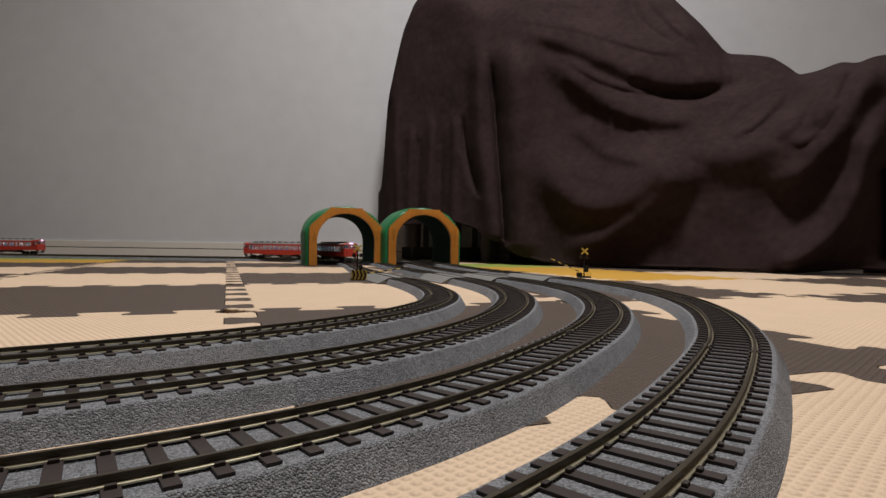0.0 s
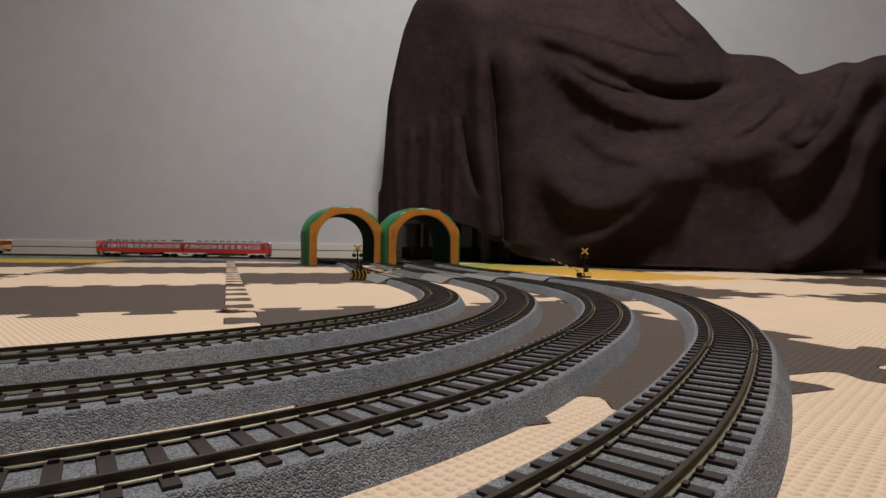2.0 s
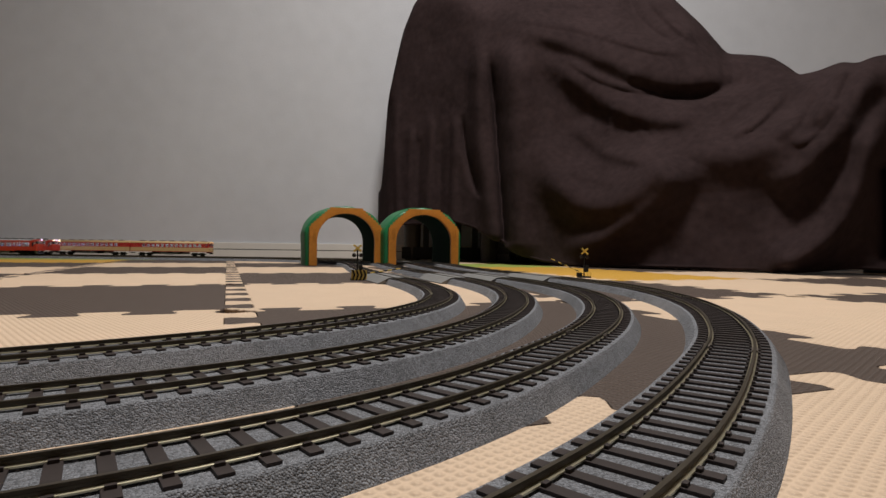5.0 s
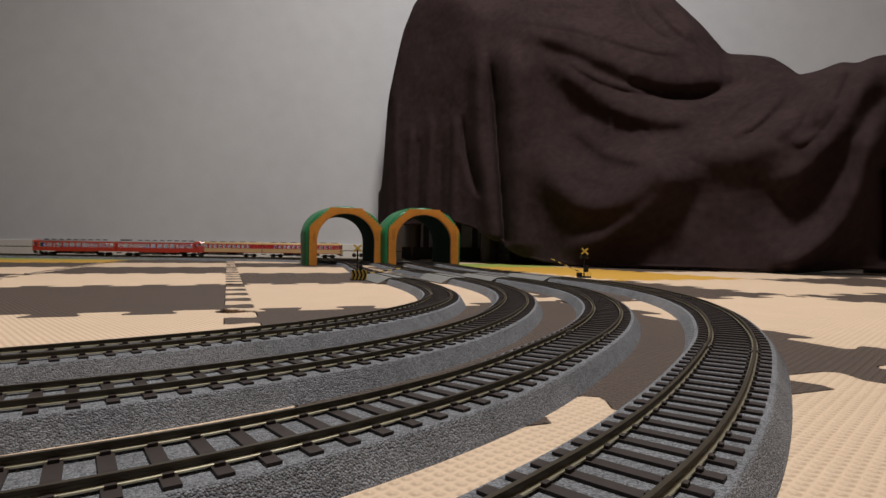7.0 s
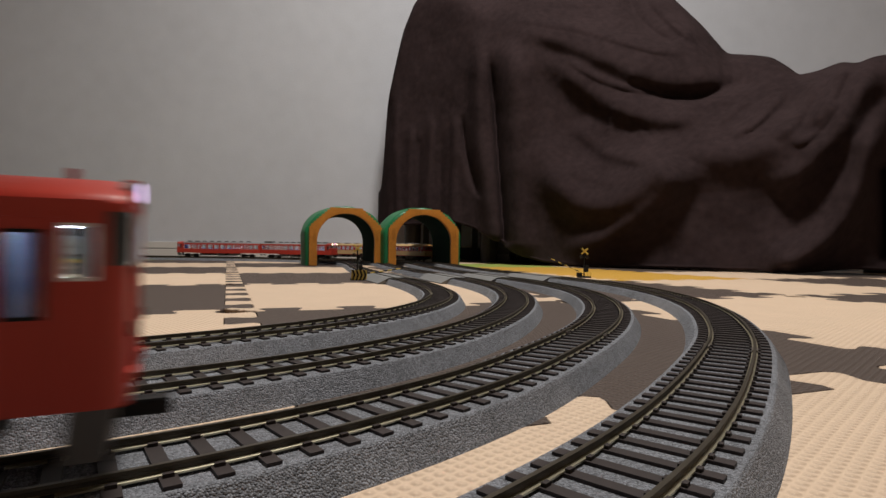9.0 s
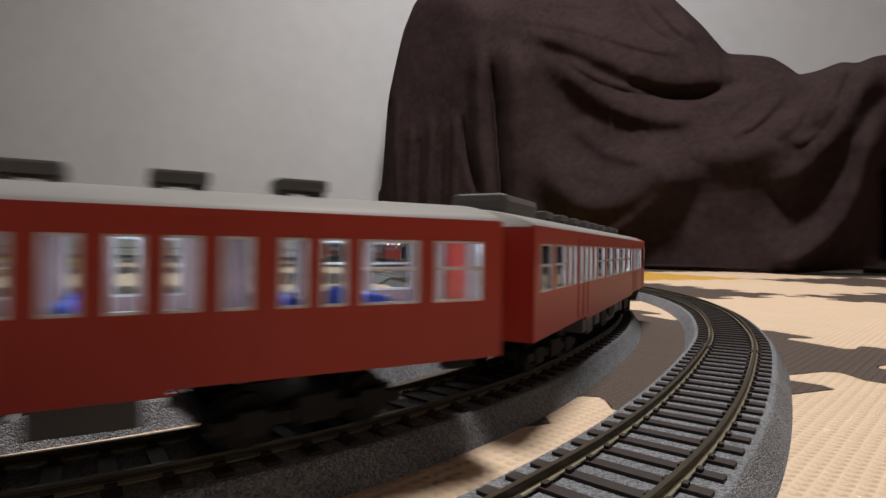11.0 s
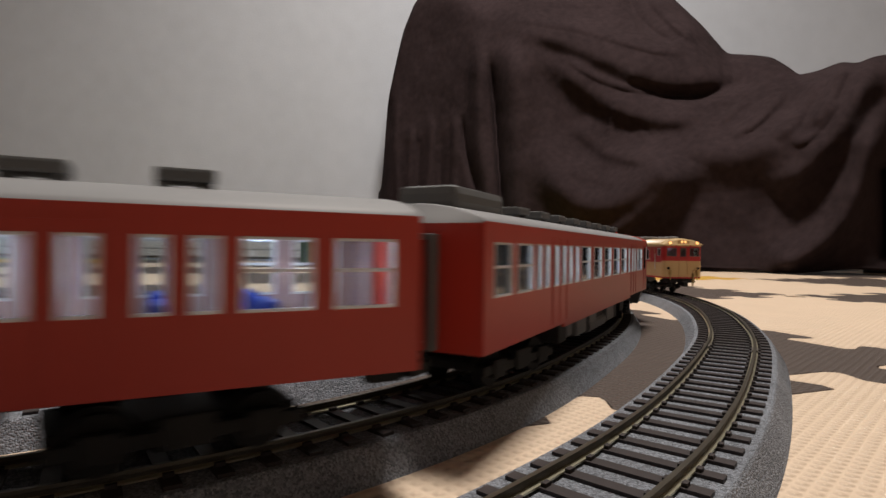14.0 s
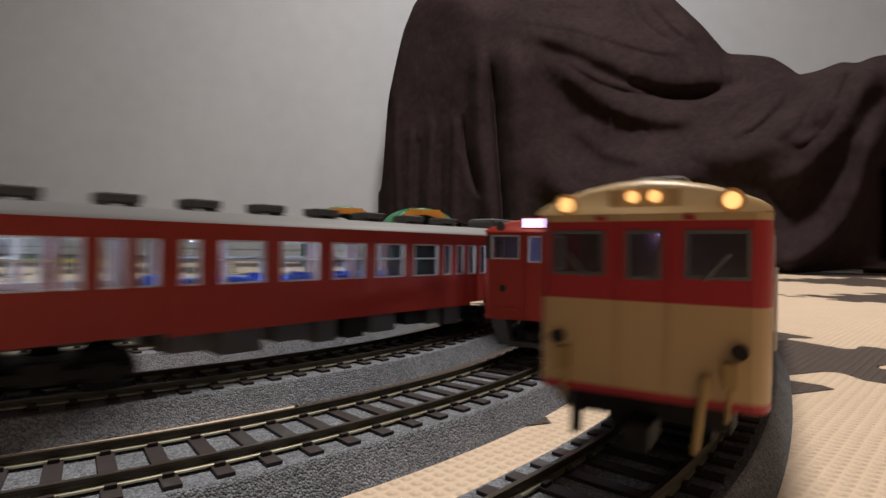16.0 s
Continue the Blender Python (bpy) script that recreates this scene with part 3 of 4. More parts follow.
def tunnel(x, y, turn):
    t = tagged(new("toy_tunnel"), "green plastic toy tunnel with an orange brick portal over two tracks", "tunnel", group="toy tunnels")
    t.matrix_basis = pose(x, y, 0, 0, 0, turn)
    depth = 0.20
    inner = arch(0.072, 0.062, 0.070)
    # stepped outer outline of the portal
    outer = [(-0.091, 0.0), (-0.091, 0.098)]
    steps = 8
    for k in range(steps):
        xx = -0.091 + 0.052 * (k + 1) / steps
        z0 = 0.098 + 0.048 * (k / steps) ** 0.92
        z1 = 0.098 + 0.048 * ((k + 1) / steps) ** 0.92
        outer += [(xx - 0.052 / steps * 0.35, z0), (xx - 0.052 / steps * 0.35, z1)]
    outer += [(-a, b) for a, b in outer[::-1]]
    bm = bmesh.new()
    ring = []
    m = 60

    def resample(pts):
        p = np.array(pts)
        s = np.r_[0, np.cumsum(np.hypot(*np.diff(p, axis=0).T))]
        return s / s[-1], p

    so, po = resample(outer)
    si, pi_ = resample(inner)
    ks = sorted(set(list(so) + list(np.linspace(0, 1, m))))
    A = [[], [], [], []]
    for k in ks:
        o = (np.interp(k, so, po[:, 0]), np.interp(k, so, po[:, 1]))
        q = (np.interp(k, si, pi_[:, 0]), np.interp(k, si, pi_[:, 1]))
        A[0].append(bm.verts.new((o[0], 0, o[1])))
        A[1].append(bm.verts.new((q[0], 0, q[1])))
        A[2].append(bm.verts.new((q[0], 0.012, q[1])))
        A[3].append(bm.verts.new((o[0], 0.012, o[1])))
    for i in range(len(ks) - 1):
        for a, b in ((0, 1), (1, 2), (2, 3), (3, 0)):
            bm.faces.new((A[a][i], A[a][i + 1], A[b][i + 1], A[b][i]))
    for i in (0, len(ks) - 1):
        bm.faces.new([A[q][i] for q in range(4)])
    bmesh.ops.recalc_face_normals(bm, faces=bm.faces)
    portal = part("portal", bm, M_ORANGE, t, "orange brick-patterned portal")
    # courses of little bricks on both posts and round the arch
    for sgn in (-1, 1):
        for k in range(16):
            z = 0.003 + k * 0.0059
            off = 0.0 if k % 2 else 0.0045
            for xa, xb in ((0.0735 + off * 0.4, 0.0815), (0.0823, 0.0902)):
                x0, x1 = sorted((sgn * xa, sgn * xb))
                part("brick", box(x0, x1, -0.0012, 0.0, z, z + 0.0050), M_ORANGE, portal)
    for k in range(23):
        a = math.pi * (k + 0.5) / 23
        bm = box(-0.0042, 0.0042, -0.0012, 0.0, 0.0, 0.0085)
        bmesh.ops.rotate(bm, verts=bm.verts, matrix=Euler((0, math.pi / 2 - a, 0)).to_matrix(), cent=(0, 0, 0))
        bmesh.ops.translate(bm, verts=bm.verts, vec=(0.0730 * math.cos(a), 0, 0.062 + 0.0710 * math.sin(a)))
        part("brick", bm, M_ORANGE, portal)
    # hilly green shell
    bm = bmesh.new()
    rows = []
    shell_o = arch(0.0965, 0.077, 0.0735, 30)
    for j in range(13):
        v = j / 12
        row = []
        for i, (a, b) in enumerate(shell_o):
            w = 1 + 0.05 * noise.noise(Vector((a * 30, v * 5, b * 30))) + 0.12 * math.sin(math.pi * min(1.0, v * 1.6)) * (a < 0)
            row.append(bm.verts.new((a * w, 0.006 + v * depth, b * (0.985 + 0.04 * math.sin(math.pi * v) + 0.03 * noise.noise(Vector((a * 25 + 7, v * 6, b * 20)))))))
        rows.append(row)
    rin = []
    for j in range(13):
        rin.append([bm.verts.new((a, 0.012 + (j / 12) * (depth - 0.006), b)) for a, b in arch(0.0722, 0.062, 0.0702, 30)])
    n = len(shell_o)
    for j in range(12):
        for i in range(n - 1):
            bm.faces.new((rows[j][i], rows[j][i + 1], rows[j + 1][i + 1], rows[j + 1][i]))
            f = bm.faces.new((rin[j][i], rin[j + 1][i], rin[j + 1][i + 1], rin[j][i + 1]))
            # inner faces take the green darkened for shade
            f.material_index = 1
    for i in range(n - 1):
        bm.faces.new((rows[12][i], rows[12][i + 1], rin[12][i + 1], rin[12][i]))
        bm.faces.new((rows[0][i], rin[0][i], rin[0][i + 1], rows[0][i + 1]))
    bmesh.ops.recalc_face_normals(bm, faces=bm.faces)
    part("shell", bm, [M_GREEN, M_TUNNEL_SHADE], t, "glossy green moulded hillside", smooth=True)
    return t


tunnel(-0.243, 1.385, 17)
tunnel(-0.048, 1.400, 15)


# ---------------------------------------------------------------- covered armchair
def interp(x, pts):
    return float(np.interp(x, [p[0] for p in pts], [p[1] for p in pts]))


def smooth_interp(x, pts, w=0.02):
    return sum(interp(x + d * w, pts) * k for d, k in ((-2, 1), (-1, 4), (0, 6), (1, 4), (2, 1))) / 16


CLOTH_FRONT = [(-0.24, 2.06), (-0.05, 1.96), (0.12, 1.82), (0.30, 1.68), (0.50, 1.50), (0.75, 1.36), (0.95, 1.27), (1.30, 1.24)]
CLOTH_TOP = [(-0.24, 0.25), (-0.217, 0.275), (-0.225, 0.465), (-0.213, 0.569), (-0.178, 0.731), (-0.152, 0.84),
    (-0.112, 0.929), (-0.062, 0.984), (0.111, 0.986), (0.35, 0.891), (0.493, 0.796), (0.587, 0.719), (0.653, 0.628),
    (0.705, 0.543), (0.754, 0.532), (0.792, 0.521), (0.825, 0.492), (0.843, 0.47), (0.882, 0.476), (0.922, 0.492),
    (0.952, 0.485), (0.983, 0.498), (1.011, 0.503), (1.30, 0.52)]
CLOTH_HEM = [(-0.24, 0.128), (-0.215, 0.128), (-0.091, 0.132), (0.03, 0.141), (0.101, 0.117), (0.175, 0.072), (0.188, 0.075),
    (0.205, 0.05), (0.241, 0.03), (0.303, 0.01), (0.388, 0.004), (0.49, 0.004), (0.672, 0.004), (0.835, 0.004), (0.887, 0.006),
    (0.947, 0.012), (1.017, 0.010), (1.30, 0.010)]
# the line along back, seat and arm above which the cloth falls back
CLOTH_EDGE = [(-0.24, 0.9), (-0.231, 0.909), (-0.114, 1.007), (0.019, 0.946), (0.104, 0.829), (0.152, 0.79), (0.294, 0.736),
    (0.394, 0.678), (0.471, 0.624), (0.546, 0.581), (0.619, 0.557), (0.666, 0.542), (0.695, 0.435), (0.744, 0.449),
    (0.831, 0.465), (0.882, 0.476), (0.932, 0.49), (1.011, 0.5), (1.30, 0.5)]
# the front edge of the seat and arm, behind which the cloth lies back
CLOTH_SEAT = [(-0.24, 0.60), (0.20, 0.45), (0.276, 0.37), (0.33, 0.265), (0.38, 0.205), (0.432, 0.18), (0.49, 0.195), (0.537, 0.232),
    (0.586, 0.277), (0.634, 0.297), (0.735, 0.295), (0.832, 0.33), (0.90, 0.385), (0.96, 0.44), (1.30, 0.47)]
# folds: how far the crest stands out, its reach above and below, whether it runs out through the hem, points of (x, z)
FOLDS = [
    (0.020, 0.05, 0.03, 0, [(0.199, 0.757), (0.295, 0.704), (0.394, 0.632), (0.472, 0.566), (0.534, 0.514), (0.596, 0.486),
    (0.666, 0.481), (0.722, 0.512)]),
    (0.028, 0.04, 0.034, 0, [(0.295, 0.652), (0.368, 0.564), (0.422, 0.496), (0.485, 0.438), (0.548, 0.406), (0.609, 0.395),
    (0.661, 0.409)]),
    (-0.022, 0.022, 0.022, 0, [(0.496, 0.517), (0.547, 0.478), (0.608, 0.455), (0.667, 0.451), (0.722, 0.464), (0.777, 0.47)]),
    (0.013, 0.03, 0.020, 0, [(0.37, 0.426), (0.437, 0.338), (0.492, 0.302), (0.549, 0.289)]),
    (0.006, 0.02, 0.016, 0, [(0.371, 0.285), (0.425, 0.25), (0.481, 0.238)]),
    (0.042, 0.1, 0.055, 0, [(0.276, 0.382), (0.329, 0.264), (0.379, 0.198), (0.432, 0.175), (0.488, 0.189), (0.537, 0.228),
    (0.586, 0.275), (0.634, 0.297)]),
    (0.030, 0.03, 0.045, 0, [(0.636, 0.287), (0.605, 0.233), (0.563, 0.176), (0.5, 0.119), (0.427, 0.073), (0.346, 0.044)]),
    (0.020, 0.06, 0.065, 0, [(0.61, 0.295), (0.68, 0.291), (0.735, 0.292), (0.778, 0.303), (0.832, 0.328), (0.873, 0.359)]),
    (0.010, 0.016, 0.014, 0, [(0.713, 0.329), (0.756, 0.364), (0.799, 0.415), (0.831, 0.453)]),
    (0.014, 0.016, 0.014, 0, [(0.8, 0.319), (0.842, 0.37), (0.868, 0.422), (0.882, 0.463)]),
    (0.020, 0.017, 0.015, 0, [(0.863, 0.335), (0.893, 0.392), (0.913, 0.443), (0.929, 0.491)]),
    (0.034, 0.032, 0.035, 0, [(0.791, 0.189), (0.854, 0.248), (0.909, 0.327), (0.948, 0.406), (0.995, 0.496)]),
    (0.050, 0.035, 0.035, 1, [(0.835, 0.029), (0.887, 0.071), (0.928, 0.133), (0.956, 0.211), (0.979, 0.302), (1.002, 0.412)]),
    (-0.07, 0.02, 0.02, 1, [(1.017, 0.049), (1.015, 0.178), (1.006, 0.269)]),
    (-0.034, 0.013, 0.013, 1, [(0.143, 0.687), (0.158, 0.545), (0.17, 0.397), (0.182, 0.25), (0.196, 0.077)]),
    (0.03, 0.03, 0.03, 1, [(0.113, 0.779), (0.112, 0.611), (0.118, 0.423), (0.141, 0.253), (0.161, 0.096)]),
    (0.034, 0.045, 0.045, 1, [(0.208, 0.733), (0.222, 0.515), (0.23, 0.3), (0.24, 0.069)]),
    (-0.018, 0.010, 0.012, 0, [(0.059, 0.509), (0.071, 0.392), (0.095, 0.294), (0.124, 0.208)]),
    (0.011, 0.013, 0.013, 1, [(0.032, 0.533), (0.038, 0.396), (0.034, 0.281), (0.035, 0.145)]),
    (0.011, 0.013, 0.013, 1, [(-0.045, 0.528), (-0.049, 0.368), (-0.056, 0.167)]),
    (0.010, 0.013, 0.013, 1, [(-0.117, 0.496), (-0.121, 0.333), (-0.123, 0.169)]),
    (0.010, 0.012, 0.012, 1, [(-0.174, 0.627), (-0.18, 0.44), (-0.163, 0.169)]),
    (-0.007, 0.014, 0.014, 1, [(-0.006, 0.462), (-0.008, 0.304), (-0.009, 0.156)]),
    (-0.007, 0.014, 0.014, 1, [(-0.085, 0.452), (-0.089, 0.31), (-0.089, 0.168)]),
    (-0.014, 0.014, 0.014, 0, [(-0.205, 0.599), (-0.208, 0.537), (-0.203, 0.463)]),
    (-0.022, 0.014, 0.014, 0, [(0.489, 0.748), (0.52, 0.673), (0.564, 0.617), (0.607, 0.588)]),
    (0.014, 0.012, 0.012, 0, [(0.544, 0.728), (0.588, 0.658), (0.642, 0.588)]),
    (0.007, 0.010, 0.008, 0, [(0.35, 0.62), (0.42, 0.545), (0.50, 0.49), (0.57, 0.465)]),
    (0.006, 0.009, 0.008, 0, [(0.68, 0.36), (0.72, 0.395), (0.76, 0.43)]),
    (0.006, 0.009, 0.008, 0, [(0.74, 0.34), (0.785, 0.385), (0.82, 0.43)]),
    (0.007, 0.010, 0.009, 0, [(0.84, 0.30), (0.885, 0.345), (0.92, 0.41)]),
    (0.008, 0.014, 0.010, 0, [(0.20, 0.785), (0.30, 0.735), (0.40, 0.68), (0.48, 0.625), (0.56, 0.58), (0.64, 0.56)]),
]


def smooth_line(pts, sub=5):
    """A Catmull-Rom line through the points."""
    p = np.array([pts[0], *pts, pts[-1]], float)
    out = []
    for a, b, c, d in zip(p, p[1:], p[2:], p[3:]):
        for t in np.arange(sub) / sub:
            out.append(0.5 * (2 * b + (c - a) * t + (2 * a - 5 * b + 4 * c - d) * t * t + (3 * b - a - 3 * c + d) * t ** 3))
    return np.array(out + [p[-1]])


def fold_depth(x, z):
    """How far the folds bring the cloth forward at the places (x, z): each has a gentle upper and a steep lower flank."""
    total = np.zeros_like(x)
    for amp, above, below, to_hem, pts in FOLDS:
        line = smooth_line(pts)
        flip = -1.0 if line[-1, 0] < line[0, 0] else 1.0
        best, dist, along = np.full_like(x, 1e9), np.zeros_like(x), np.zeros_like(x)
        n = len(line) - 1
        for k in range(n):
            (x0, z0), (dx, dz) = line[k], line[k + 1] - line[k]
            t = np.clip(((x - x0) * dx + (z - z0) * dz) / (dx * dx + dz * dz), 0, 1)
            ex, ez = x - x0 - t * dx, z - z0 - t * dz
            q = ex * ex + ez * ez
            near = q < best
            best = np.where(near, q, best)
            dist = np.where(near, np.sqrt(q) * np.sign(dx * ez - dz * ex) * flip, dist)
            along = np.where(near, (k + t) / n, along)
        fade = np.minimum(1, along / 0.22)
        out = np.minimum(1, (1 - along) / 0.22)
        if not to_hem:
            fade = fade * out
        elif pts[0][1] < pts[-1][1]:
            fade = out
        fade = fade * fade * (3 - 2 * fade)
        total += 1.5 * amp * fade * np.where(dist > 0, 1 / (1 + (dist / above) ** 2), np.exp(-(dist / (0.85 * below)) ** 2))
    return total


def covered_chair():
    c = tagged(new("covered_armchair"), "armchair draped with a dark brown fleece blanket", "armchair")
    nx, nz = 250, 170
    verts, faces = [], []
    x_lo, x_hi = -0.24, 1.30
    over = 14
    xs = np.linspace(x_lo, x_hi, nx)
    tops = np.array([smooth_interp(x, CLOTH_TOP, 0.006) for x in xs])
    hems = np.array([smooth_interp(x, CLOTH_HEM, 0.006) for x in xs])
    share = np.minimum(1.0, np.arange(nz + over) / (nz - 1))
    folds = fold_depth(np.repeat(xs[:, None], nz + over, 1), hems[:, None] + (tops - hems)[:, None] * share)
    for i in range(nx):
        x = float(xs[i])
        yf = smooth_interp(x, CLOTH_FRONT, 0.03)
        top, hem = float(tops[i]), float(hems[i])
        crest = smooth_interp(x, CLOTH_EDGE, 0.022)
        seat = smooth_interp(x, CLOTH_SEAT, 0.012)
        rest = 0.75 * max(0.0, min(1.0, (x - 0.26) / 0.16)) * max(0.0, min(1.0, (1.02 - x) / 0.12))
        edge = max(0.0, 1 - (x - x_lo) / 0.05)
        for j in range(nz + over):
            v = min(1.0, j / (nz - 1))
            z = hem + (top - hem) * v
            up = z - crest
            lean = 1.25 * (math.sqrt(up * up + 0.0009) + up) / 2
            sat = z - seat
            lean += rest * (math.sqrt(sat * sat + 0.0004) + sat - math.sqrt((sat - 0.15) ** 2 + 0.0009) - (sat - 0.15)) / 2
            flare = 0.03 * (1 - v) ** 3
            y = yf + lean - flare - float(folds[i, j]) + 0.12 * edge * edge
            y += 0.008 * noise.noise(Vector((x * 7, z * 5, 0))) + 0.004 * noise.noise(Vector((x * 24, z * 15, 3))) + 0.0012 * noise.noise(Vector((x * 60, z * 45, 5)))
            round_top = max(0.0, 1 - (top - z) / 0.03)
            y = min(y + 0.04 * round_top * round_top, ROOM_Y1 - 0.06)
            m = y / yf
            x2, z2 = x * m, EYE_Z + (z - EYE_Z) * m
            if j >= nz:
                k = (j - nz + 1) / over
                y = min(y + 0.30 * k, ROOM_Y1 - 0.05 + 0.02 * k)
                z2 -= 0.02 * k + 0.25 * k * k
            verts.append((x2, y, max(0.002, z2)))
    h = nz + over
    for i in range(nx - 1):
        for j in range(h - 1):
            faces.append((i * h + j, (i + 1) * h + j, (i + 1) * h + j + 1, i * h + j + 1))
    me = bpy.data.meshes.new("blanket")
    me.from_pydata(verts, [], faces)
    me.materials.append(M_CLOTH)
    for p in me.polygons:
        p.use_smooth = True
    ob = new("blanket", me)
    ob.parent = c
    tagged(ob, "dark brown fleece blanket hanging in heavy folds")
    m = ob.modifiers.new("thickness", "SOLIDIFY")
    m.thickness, m.offset = 0.004, 1
    # stitched hem along the lower edge
    vs, fs = [], []
    for i in range(nx):
        a = Vector(verts[i * h])
        for k in range(6):
            t = 2 * math.pi * k / 6
            vs.append((a.x, a.y - 0.003 + 0.004 * math.cos(t), max(0.0005, a.z + 0.005 + 0.005 * math.sin(t))))
    for i in range(nx - 1):
        for k in range(6):
            fs.append((i * 6 + k, i * 6 + (k + 1) % 6, (i + 1) * 6 + (k + 1) % 6, (i + 1) * 6 + k))
    me = bpy.data.meshes.new("hem")
    me.from_pydata(vs, [], fs)
    me.materials.append(M_CLOTH)
    ob = new("hem", me)
    ob.parent = c
    # dark wooden frame and legs under the blanket
    for x, y in ((-0.12, 2.16), (0.165, 1.98), (1.12, 1.42), (0.95, 2.1)):
        part("leg", tube((x, y, 0), (x, y, 0.20), 0.030, 16, 0.034), M_DARKWOOD, c)
    for k in range(5):
        x = -0.14 + k * 0.062
        part("slat", box(x, x + 0.022, 2.17 - k * 0.03, 2.19 - k * 0.03, 0.052, 0.26, 0.002), M_BLACK, c)
    part("rail", box(-0.16, 0.20, 2.13, 2.16, 0.005, 0.052, 0.003), M_BLACK, c)
    part("seat_box", box(0.26, 1.25, 1.95, 2.18, 0.001, 0.42, 0.02), M_BLACK, c)
    return c


covered_chair()


# ---------------------------------------------------------------- railcars
HALF, WIDE = 0.133, 0.0181
SILL, EAVE, CROWN = 0.0125, 0.0425, 0.0474
ROOF_ARC = [(-0.0181, EAVE), (-0.0177, 0.0433), (-0.0164, 0.0441), (-0.0135, 0.0452), (-0.0095, 0.0463), (-0.0045, 0.0471), (0.0, CROWN)]
ROOF_ARC = ROOF_ARC + [(-y, z) for y, z in ROOF_ARC[-2::-1]]


def roof_piece(stations):
    """stations: (x, how much of the crown's rise is left there)."""
    bm = bmesh.new()
    rows = [[bm.verts.new((x, y * (0.985 + 0.015 * k), EAVE + (z - EAVE) * k)) for y, z in ROOF_ARC] for x, k in stations]
    for a, b in zip(rows, rows[1:]):
        for i in range(len(a) - 1):
            bm.faces.new((a[i], a[i + 1], b[i + 1], b[i]))
    bm.faces.new(rows[0])
    bm.faces.new(rows[-1])
    bmesh.ops.recalc_face_normals(bm, faces=bm.faces)
    return bm


def window(parent, u0, u1, z0, z1, side, frame_mat, split=False):
    """A framed pane in a side wall; side is +1 or -1."""
    y = side * WIDE
    t = 0.0005
    bm = bmesh.new()
    ya, yb = sorted((y + side * 0.00025, y - side * 0.0010))
    for a in ((u0, u1, z0, z0 + t), (u0, u1, z1 - t, z1), (u0, u0 + t, z0 + t, z1 - t), (u1 - t, u1, z0 + t, z1 - t)):
        add_box(bm, a[0], a[1], ya, yb, a[2], a[3])
    if split:
        zm = z0 + 0.55 * (z1 - z0)
        add_box(bm, u0 + t, u1 - t, ya, yb, zm - 0.0003, zm + 0.0003)
    w = part("window", bm, frame_mat, parent, "silver-framed side window")
    yc = y - side * 0.0006
    p = part("pane", box(u0 + t, u1 - t, yc - 0.00012, yc + 0.00012, z0 + t, z1 - t), M_GLASS, w, "clear pane")
    p.visible_shadow = False
    return w


def bogie(parent, x):
    b = part("bogie", box(-0.021, 0.021, -0.0085, 0.0085, 0.0048, 0.0075, 0.0006), M_UNDERFR, parent, "black bogie with four wheels")
    b.location = (x, 0, 0)
    for sg in (-1, 1):
        bm = box(-0.021, 0.021, sg * 0.0118 - 0.0011, sg * 0.0118 + 0.0011, 0.0042, 0.0068, 0.0004)
        for wx in (-0.0131, 0.0131):
            add_box(bm, wx - 0.0032, wx + 0.0032, sg * 0.0122 - 0.0013, sg * 0.0122 + 0.0013, 0.0030, 0.0080, 0.0005)
        add_box(bm, -0.0045, 0.0045, sg * 0.0122 - 0.0016, sg * 0.0122 + 0.0016, 0.0035, 0.0092, 0.0005)
        part("side_frame", bm, M_UNDERFR, b)
    for wx in (-0.0131, 0.0131):
        bm = bmesh.new()
        add_tube(bm, (wx, -0.0095, 0.0052), (wx, 0.0095, 0.0052), 0.0010, 8)
        for sg in (-1, 1):
            add_tube(bm, (wx, sg * 0.0072, 0.0052), (wx, sg * 0.0080, 0.0052), 0.0060, 24)
            add_tube(bm, (wx, sg * 0.0080, 0.0052), (wx, sg * 0.0101, 0.0052), 0.0052, 24)
        part("wheelset", bm, M_UNDERFR, b, "blackened metal wheelset")
    return b


SIDE_WINDOWS = [(0.0932, 0.1070), (0.0865, 0.0916), (0.0770, 0.0823), (0.0686, 0.0740), (0.0575, 0.0628),
                (0.0370, 0.0516), (0.0167, 0.0313), (-0.0036, 0.0110), (-0.0239, -0.0093), (-0.0442, -0.0296),
                (-0.0530, -0.0480), (-0.0617, -0.0567), (-0.0702, -0.0650), (-0.0788, -0.0736), (-0.0885, -0.0836),
                (-0.0962, -0.0914), (-0.1118, -0.0993), (-0.1275, -0.1156)]
DOOR_SPANS = [(0.0672, 0.0837), (-0.0800, -0.0638)]


def underfloor(car, seed):
    rnd = random.Random(seed)
    x = -0.062
    while x < 0.055:
        w = rnd.uniform(0.007, 0.017)
        z = rnd.uniform(0.0030, 0.0060)
        for sg in (-1, 1):
            y0, y1 = sorted((sg * rnd.uniform(0.0145, 0.0165), sg * 0.004))
            part("equipment_box", box(x, x + w, y0, y1, z, SILL + 0.0005, 0.0006), rnd.choice([M_UNDERGREY, M_UNDERGREY, M_UNDERFR]), car)
        x += w + rnd.uniform(0.0015, 0.006)
    bm = bmesh.new()
    add_tube(bm, (-0.02, -0.0135, 0.0055), (0.012, -0.0135, 0.0055), 0.0028, 14)
    part("air_tank", bm, M_UNDERGREY, car)


